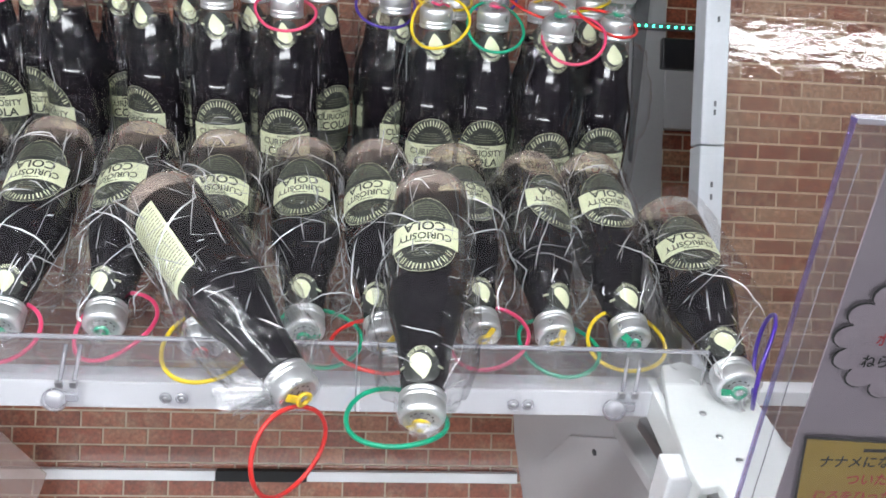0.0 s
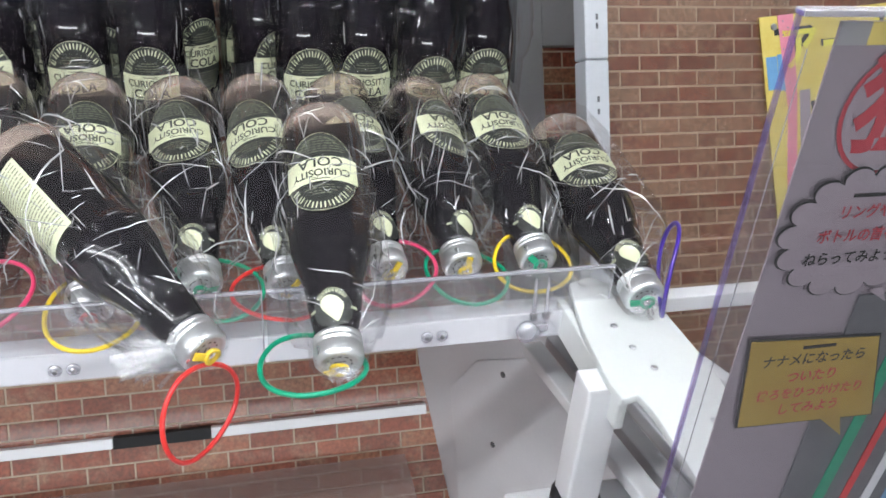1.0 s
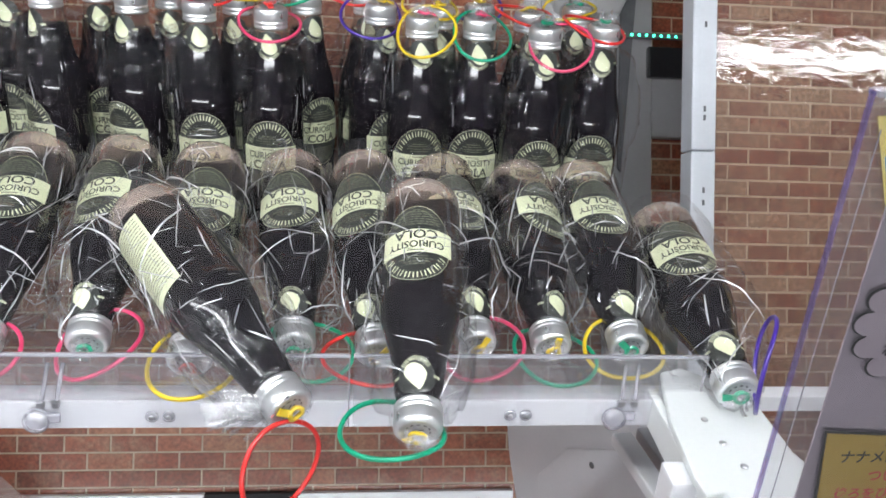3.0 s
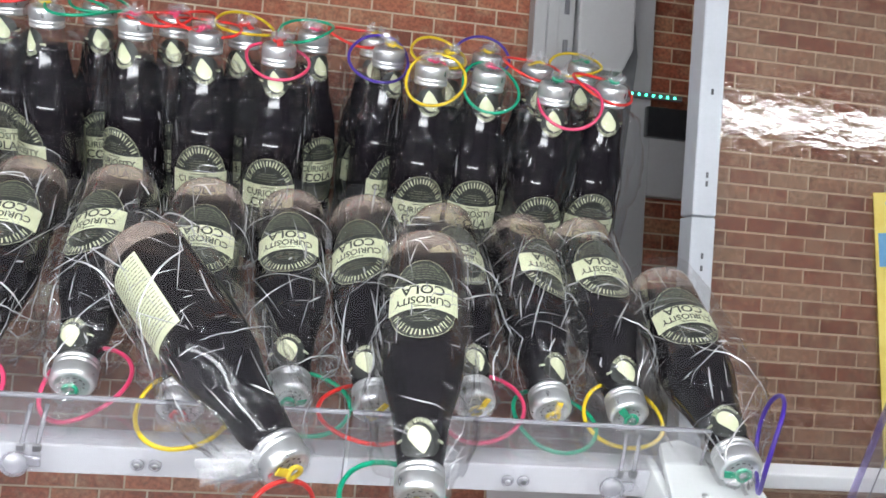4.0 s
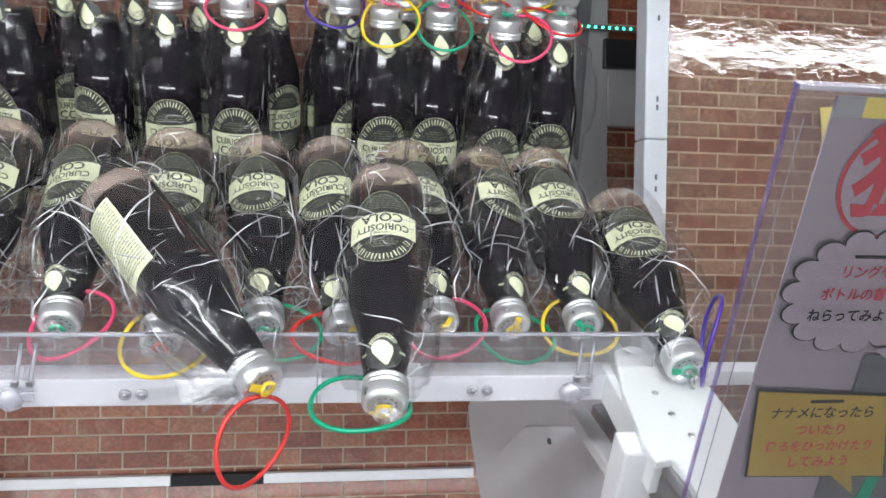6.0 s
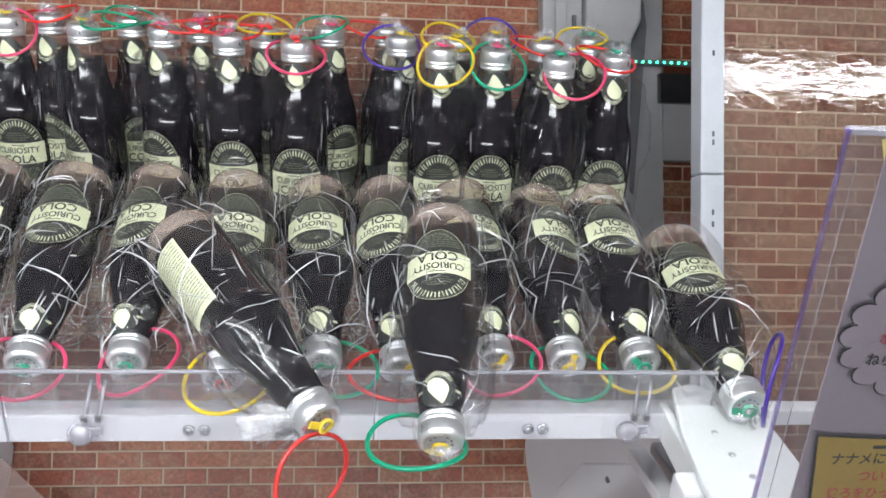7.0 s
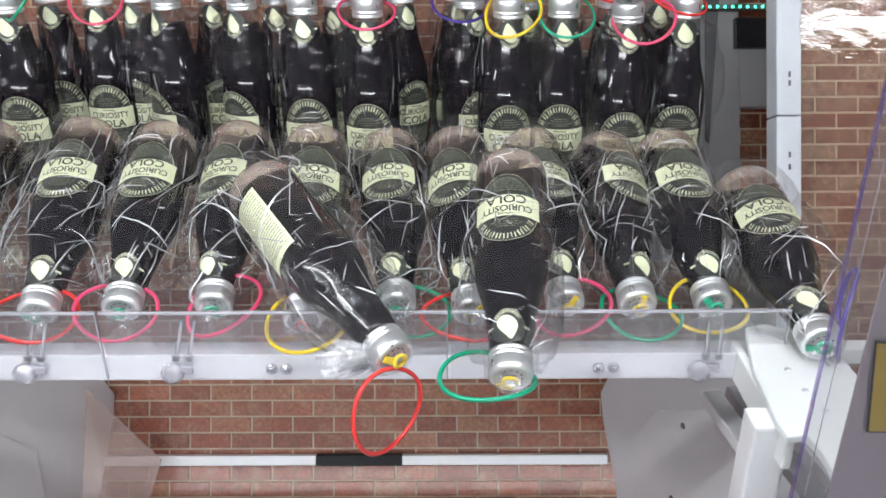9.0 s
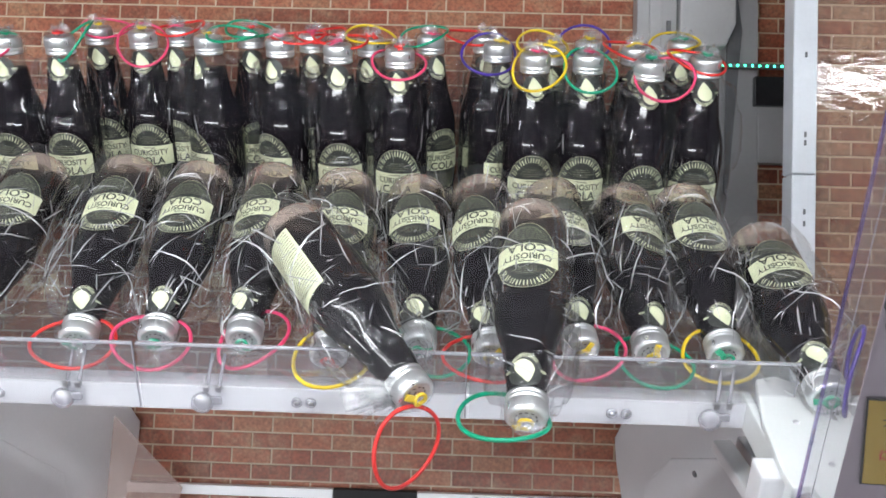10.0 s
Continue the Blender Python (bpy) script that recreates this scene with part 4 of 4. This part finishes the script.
for x, y, turn, ring, tie, (sx, sy, lift, ax, ay) in BACK:
    m = pose(x, y, ZP, 0, 0, turn)
    rp = pose(0, 0, 0, 0, 0, -turn) @ pose(sx, sy, 0.211 + lift, 0.7 * ax, ay, 0) @ Matrix.Scale(0.9, 4)
    bottle(m, False, STAND, ring, tie, rp, group="standing cola bottles")

# front row, leaning heads down: cap, base, label twist, ring, tie, ring's shift from the cap and its normal
FRONT = [
    ((-0.64, 0.055, 0.015), (-0.668, 0.24, 0.096), 0, "green", "yellow", (0.0, -0.012, -0.004), (0.1, -0.15, 1)),
    ((-0.553, 0.053, 0.015), (-0.58, 0.24, 0.096), 8, "green", "green", (0.0, -0.012, -0.004), (0.1, -0.15, 1)),
    ((-0.486, 0.052, 0.015), (-0.497, 0.246, 0.092), -6, "pink", "green", (0.0, -0.014, -0.004), (-0.1, -0.12, 1)),
    ((-0.383, 0.045, 0.015), (-0.398, 0.238, 0.096), 0, "red", "green", (0.0, -0.010, 0.0), (0.1, -0.2, 1)),
    ((-0.317, 0.05, 0.015), (-0.327, 0.247, 0.088), 0, "pink", "green", (-0.002, -0.008, 0.0), (0.1, -0.25, 1)),
    ((-0.243, 0.054, 0.015), (-0.253, 0.251, 0.086), 22, "pink", "green", (0.01, -0.008, 0.002), (-0.25, -0.25, 1)),
    ((-0.166, 0.03, 0.015), (-0.176, 0.223, 0.091), -4, "yellow", "red", (0.003, -0.004, -0.002), (0.05, -0.25, 1)),
    ((-0.093, 0.052, 0.015), (-0.107, 0.252, 0.077), 8, "green", "green", (0.012, -0.006, -0.002), (0.1, -0.15, 1)),
    ((-0.032, 0.043, 0.015), (-0.041, 0.242, 0.083), 24, "red", "yellow", (-0.006, -0.006, -0.004), (0.1, -0.12, 1)),
    ((0.045, 0.055, 0.015), (0.031, 0.255, 0.076), -8, "pink", "yellow", (0.006, -0.006, -0.002), (-0.2, -0.2, 1)),
    ((0.104, 0.053, 0.015), (0.106, 0.255, 0.072), -26, "green", "yellow", (0.002, -0.008, -0.006), (0.05, -0.12, 1)),
    ((0.166, 0.053, 0.015), (0.166, 0.254, 0.074), -2, "yellow", "green", (-0.004, -0.004, -0.002), (0.0, -0.2, 1)),
    ((0.224, -0.018, 0.022), (0.228, 0.188, 0.057), 12, "purple", "green", None, None),
]
for cap, base, twist, ring, tie, shift, normal in FRONT:
    m = leaning(cap, base, twist)
    if shift is None:
        rp = loop_round(m, (0.231, -0.03, 0.051), (0.9, -0.40, 0.0))
    else:
        rp = loop_round(m, Vector(cap) + Vector(shift), normal)
    bottle(m, True, LEANING, ring, tie, rp, group="leaning cola bottles")

m = leaning((-0.008, -0.063, 0.026), (0.004, 0.132, 0.098), 10)
bottle(m, True, "bagged cola bottle lying over the shelf lip with green ring", "green", "yellow", loop_round(m, (-0.024, -0.066, 0.024), (0.06, 0.14, 1)) @ Matrix.Scale(1.06, 4), group="cola bottles over the lip")
m = leaning((-0.091, -0.052, 0.035), (-0.2075, 0.110, 0.093), -112)
bottle(m, True, "bagged cola bottle slanting over the shelf lip, red ring hanging", "red", "yellow", loop_round(m, (-0.094, -0.070, -0.002), (0.75, -0.62, 0.09)), True, "cola bottles over the lip")

# ---- poster on the bricks ----
M_POSTER = worn(material("yellow_poster", (0.75, 0.6, 0.12), 0.5), (0.68, 0.5, 0.08), (0.8, 0.68, 0.22), 30, 300, 0.03)
M_PINKP = worn(material("pink_print", (0.75, 0.25, 0.33), 0.5), (0.68, 0.2, 0.28), (0.8, 0.32, 0.4), 30, 300, 0.03)
M_BLUEP = worn(material("blue_print", (0.15, 0.36, 0.6), 0.5), (0.12, 0.3, 0.55), (0.2, 0.42, 0.66), 30, 300, 0.03)
M_REDP = worn(material("red_print", (0.62, 0.08, 0.1), 0.5), (0.42, 0.03, 0.045), (0.52, 0.05, 0.07), 30, 300, 0.03)
M_WHITEP = worn(material("lilac_white_print", (0.62, 0.56, 0.62), 0.45), (0.31, 0.255, 0.295), (0.37, 0.31, 0.35), 20, 300, 0.02)
M_PLAQUE = worn(material("ochre_print", (0.5, 0.36, 0.06), 0.5), (0.34, 0.22, 0.035), (0.42, 0.29, 0.055), 30, 300, 0.03)
poster = empty("wall_poster")
tagged(poster, "yellow and pink event poster with an eyelet, hung on the bricks", "poster")
poster.matrix_basis = SIDE_POSE @ pose(0.476, -0.0085, 0.074, 0, -6, 0) @ Matrix.Scale(0.8, 4)
part("paper", box(0, 0.25, 0, 0.0012, -0.36, 0.0), M_POSTER, poster)
part("pink_stripe", slab([(0.026, 0.0), (0.05, 0.0), (0.046, -0.1), (0.02, -0.35), (0.004, -0.35), (0.03, -0.12)], -0.0006, 0, "y"), M_PINKP, poster).location.y = -0.0006
for k in range(26):
    part("dot", lathe("dot", [(0.0012, 0), (0.0009, 0.0003)], 8), M_WHITEP, poster).matrix_basis = pose(0.0335 + 0.0075 * (k % 2) - 0.0006 * k, -0.0013, -0.008 - 0.009 * k, 90, 0, 0)
part("blue_patch", box(0.004, 0.02, -0.0009, -0.0002, -0.095, -0.052), M_BLUEP, poster)
part("blue_patch", box(0.021, 0.03, -0.0009, -0.0002, -0.097, -0.05), M_BLUEP, poster)
part("pale_stripe", slab([(0.05, -0.1), (0.066, -0.1), (0.05, -0.3), (0.034, -0.3)], -0.0006, 0, "y"), M_WHITEP, poster).location.y = -0.0006
part("eyelet", lathe("eyelet", [(0.0022, 0), (0.0045, 0.0004), (0.0042, 0.0012), (0.0022, 0.0012)], 18), M_STEEL, poster).matrix_basis = pose(0.02, -0.0002, -0.014, 90, 0, 0)
heading = text_mesh("アーム", 0.062)
part("heading_shadow", heading.copy(), M_BLACK, poster).matrix_basis = pose(0.118, -0.0008, -0.048, 90, 0, 0) @ Matrix.Diagonal((1.14, 1.14, 1, 1))
part("heading", heading, material("lemon_print", (0.85, 0.8, 0.1), 0.5), poster, "yellow heading outlined in black").matrix_basis = pose(0.118, -0.0012, -0.048, 90, 0, 0)
for z in (-0.12, -0.19, -0.26):
    part("red_block", box(0.07, 0.13, -0.0014, -0.0008, z - 0.05, z), M_REDP, poster)
    part("black_outline", box(0.066, 0.134, -0.0008, -0.0002, z - 0.054, z + 0.004), M_BLACK, poster)

# ---- sign in a clear stand, near the camera ----
sign = tagged(empty("sign_stand", pose(0.094, -0.274, 0.297)), "clear acrylic stand holding a printed tip sign", "sign")
SW, SH = 0.24, 0.34
st = part("stand_plate", box(0.0, SW, 0.0, 0.003, -SH, 0.0065, 0.001), M_ACRYLIC, sign, "clear acrylic plate")
st.visible_shadow = False
part("stand_edge", box(-0.0006, -0.0001, 0.0, 0.0028, -SH, 0.007, 0.0002), M_SIGN_EDGE, sign, "violet edge of the acrylic")
part("stand_edge", box(0.0042, 0.0046, -0.0004, -0.0001, -SH, -0.004, 0.0001), M_EDGE, sign)
part("stand_edge", box(0.0, SW, -0.0008, 0.0046, 0.0053, 0.0073, 0.0005), M_EDGE, sign)
part("paper", box(0.0165, SW, 0.0036, 0.0044, -SH, 0.003), M_WHITEP, sign, "lilac-white paper")
for x0, x1, mat in ((0.0165, 0.027, M_GREY), (0.027, 0.038, M_POSTER), (0.038, SW, M_REDP)):
    part("colour_strip", box(x0, x1, 0.0028, 0.0035, -0.004, 0.003), mat, sign)
def ellipse(name, cx, cy, rx, ry, y, mat, label="", n=40):
    me = pydata(name, [(cx, 0, cy)] + [(cx + rx * math.cos(6.28319 * k / n), 0, cy + ry * math.sin(6.28319 * k / n)) for k in range(n)], [(0, 1 + k, 1 + (k + 1) % n) for k in range(n)])
    ob = part(name, me, mat, sign, label)
    ob.location.y = y
    return ob


ellipse("round_mark", 0.0465, -0.0265, 0.0205, 0.0215, 0.0027, M_REDP, "red ring mark")
ellipse("round_field", 0.0465, -0.0265, 0.0190, 0.0200, 0.0024, M_WHITEP)
big = part("big_character", text_mesh("狙", 0.036, 1.0, 0.03), M_REDP, sign, "large red character")
big.matrix_basis = pose(0.0485, 0.0020, -0.0255, 90, 0, 0)
part("small_bar", box(0.037, 0.047, 0.0018, 0.0022, -0.050, -0.0485), M_INK, sign)


def cloud(name, grow, y, mat, label=""):
    """A scalloped speech cloud."""
    pts = []
    for k in range(150):
        a = 2 * math.pi * k / 150
        lobe = 0.86 + 0.16 * abs(math.sin(7.5 * a)) ** 0.6
        pts.append((0.0495 + (0.0325 * lobe + grow) * math.cos(a), 0, -0.070 + (0.0255 * lobe + grow) * math.sin(a)))
    ob = part(name, pydata(name, [(0.0495, 0, -0.070)] + pts, [(0, 1 + k, 1 + (k + 1) % 150) for k in range(150)]), mat, sign, label)
    ob.location.y = y
    return ob


cloud("cloud_outline", 0.0007, 0.0016, M_INK)
cloud("cloud_field", 0.0, 0.0011, M_WHITEP, "scalloped speech cloud")
part("cloud_tail", slab([(0.061, -0.0945), (0.067, -0.0935), (0.071, -0.1005)], 0.0004, 0, "y"), M_WHITEP, sign).location.y = 0.0007
for s, z, size, mat in (("リングや", -0.0612, 0.0058, M_REDP), ("ボトルの首を", -0.0705, 0.0058, M_REDP), ("ねらってみよう", -0.0795, 0.0058, M_INK)):
    part("tip_line", text_mesh(s, size, 0.92), mat, sign).matrix_basis = pose(0.047, 0.0003, z, 90, 0, 0)
part("small_bar", box(0.040, 0.055, 0.0002, 0.0005, -0.0552, -0.0540), M_INK, sign)
plaque = [(0.019, -0.114), (0.075, -0.117), (0.087, -0.158), (0.025, -0.156)]
part("plaque_rim", slab([(0.0182, -0.1132), (0.0759, -0.1162), (0.0882, -0.1589), (0.0242, -0.1569)], 0.0004, 0, "y"), M_INK, sign).location.y = 0.0012
part("plaque", slab(plaque, 0.0004, 0, "y"), M_PLAQUE, sign, "yellow tip box").location.y = 0.0007
part("plaque_tail", slab([(0.062, -0.1565), (0.072, -0.1572), (0.076, -0.168)], 0.0004, 0, "y"), M_PLAQUE, sign).location.y = 0.0007
for s, x, z, size, mat in (("ナナメになったら", 0.049, -0.1245, 0.0062, M_INK), ("ついたり", 0.0505, -0.1330, 0.0062, M_REDP), ("後ろをひっかけたり", 0.0525, -0.1412, 0.0058, M_REDP), ("してみよう", 0.054, -0.1493, 0.0062, M_REDP)):
    part("tip_line", text_mesh(s, size, 0.92), mat, sign).matrix_basis = pose(x, 0.0005, z, 90, 0, 0)
part("small_bar", box(0.042, 0.056, 0.0002, 0.0006, -0.1192, -0.1180), M_INK, sign)
part("picture", box(0.060, SW, 0.0022, 0.0030, -0.34, -0.098), M_DARKGREY, sign, "dark printed picture")
for k, (x, w, mat) in enumerate(((0.085, 0.006, M_RING["green"]), (0.1, 0.004, M_RING["red"]), (0.112, 0.005, M_WHITE), (0.124, 0.006, M_BLUEP))):
    part("printed_stripe", slab([(x, -0.11), (x + w, -0.11), (x + w - 0.02, -0.33), (x - 0.02, -0.33)], 0.0003, 0, "y"), mat, sign).location.y = 0.0016
part("stand_foot", box(0.0, SW, -0.03, 0.04, -SH - 0.004, -SH, 0.001), M_ACRYLIC, sign)

# ---- machine deck that carries the sign stand ----
tagged(part("machine_deck", box(0.04, 0.7, -0.33, -0.2, -0.16, -0.0472, 0.004), M_PANEL), "grey-white front deck of the machine under the sign", "deck")

# ---- the machine's base and posts, which carry shelf, chute and backdrop ----
tagged(part("machine_base", box(-1.15, 1.15, -0.36, 0.62, -1.15, -0.621, 0.01), M_PANEL), "plain grey-white base cabinet of the prize machine", "cabinet", kind="structure")
tagged(part("shelf_post", box(-0.975, -0.951, 0.0, 0.44, -0.62, -0.0315, 0.003), M_PANEL), "grey-white end panel under the shelf", "panel", kind="structure")
tagged(part("deck_post", box(0.6, 0.7, -0.33, -0.2, -0.62, -0.161, 0.004), M_PANEL), "grey-white post under the front deck", "post", kind="structure")
tagged(part("backdrop_stay", box(-0.02, 0.02, 0.30, 0.62, -0.62, -0.58, 0.004), M_PANEL), "grey-white stay behind the backdrop", "stay", kind="structure")

# ---- single bricks nearest the camera ----
for wall, data, x, v in BRICKS:
    part("brick", data, None, wall).location = (x, 0, v)
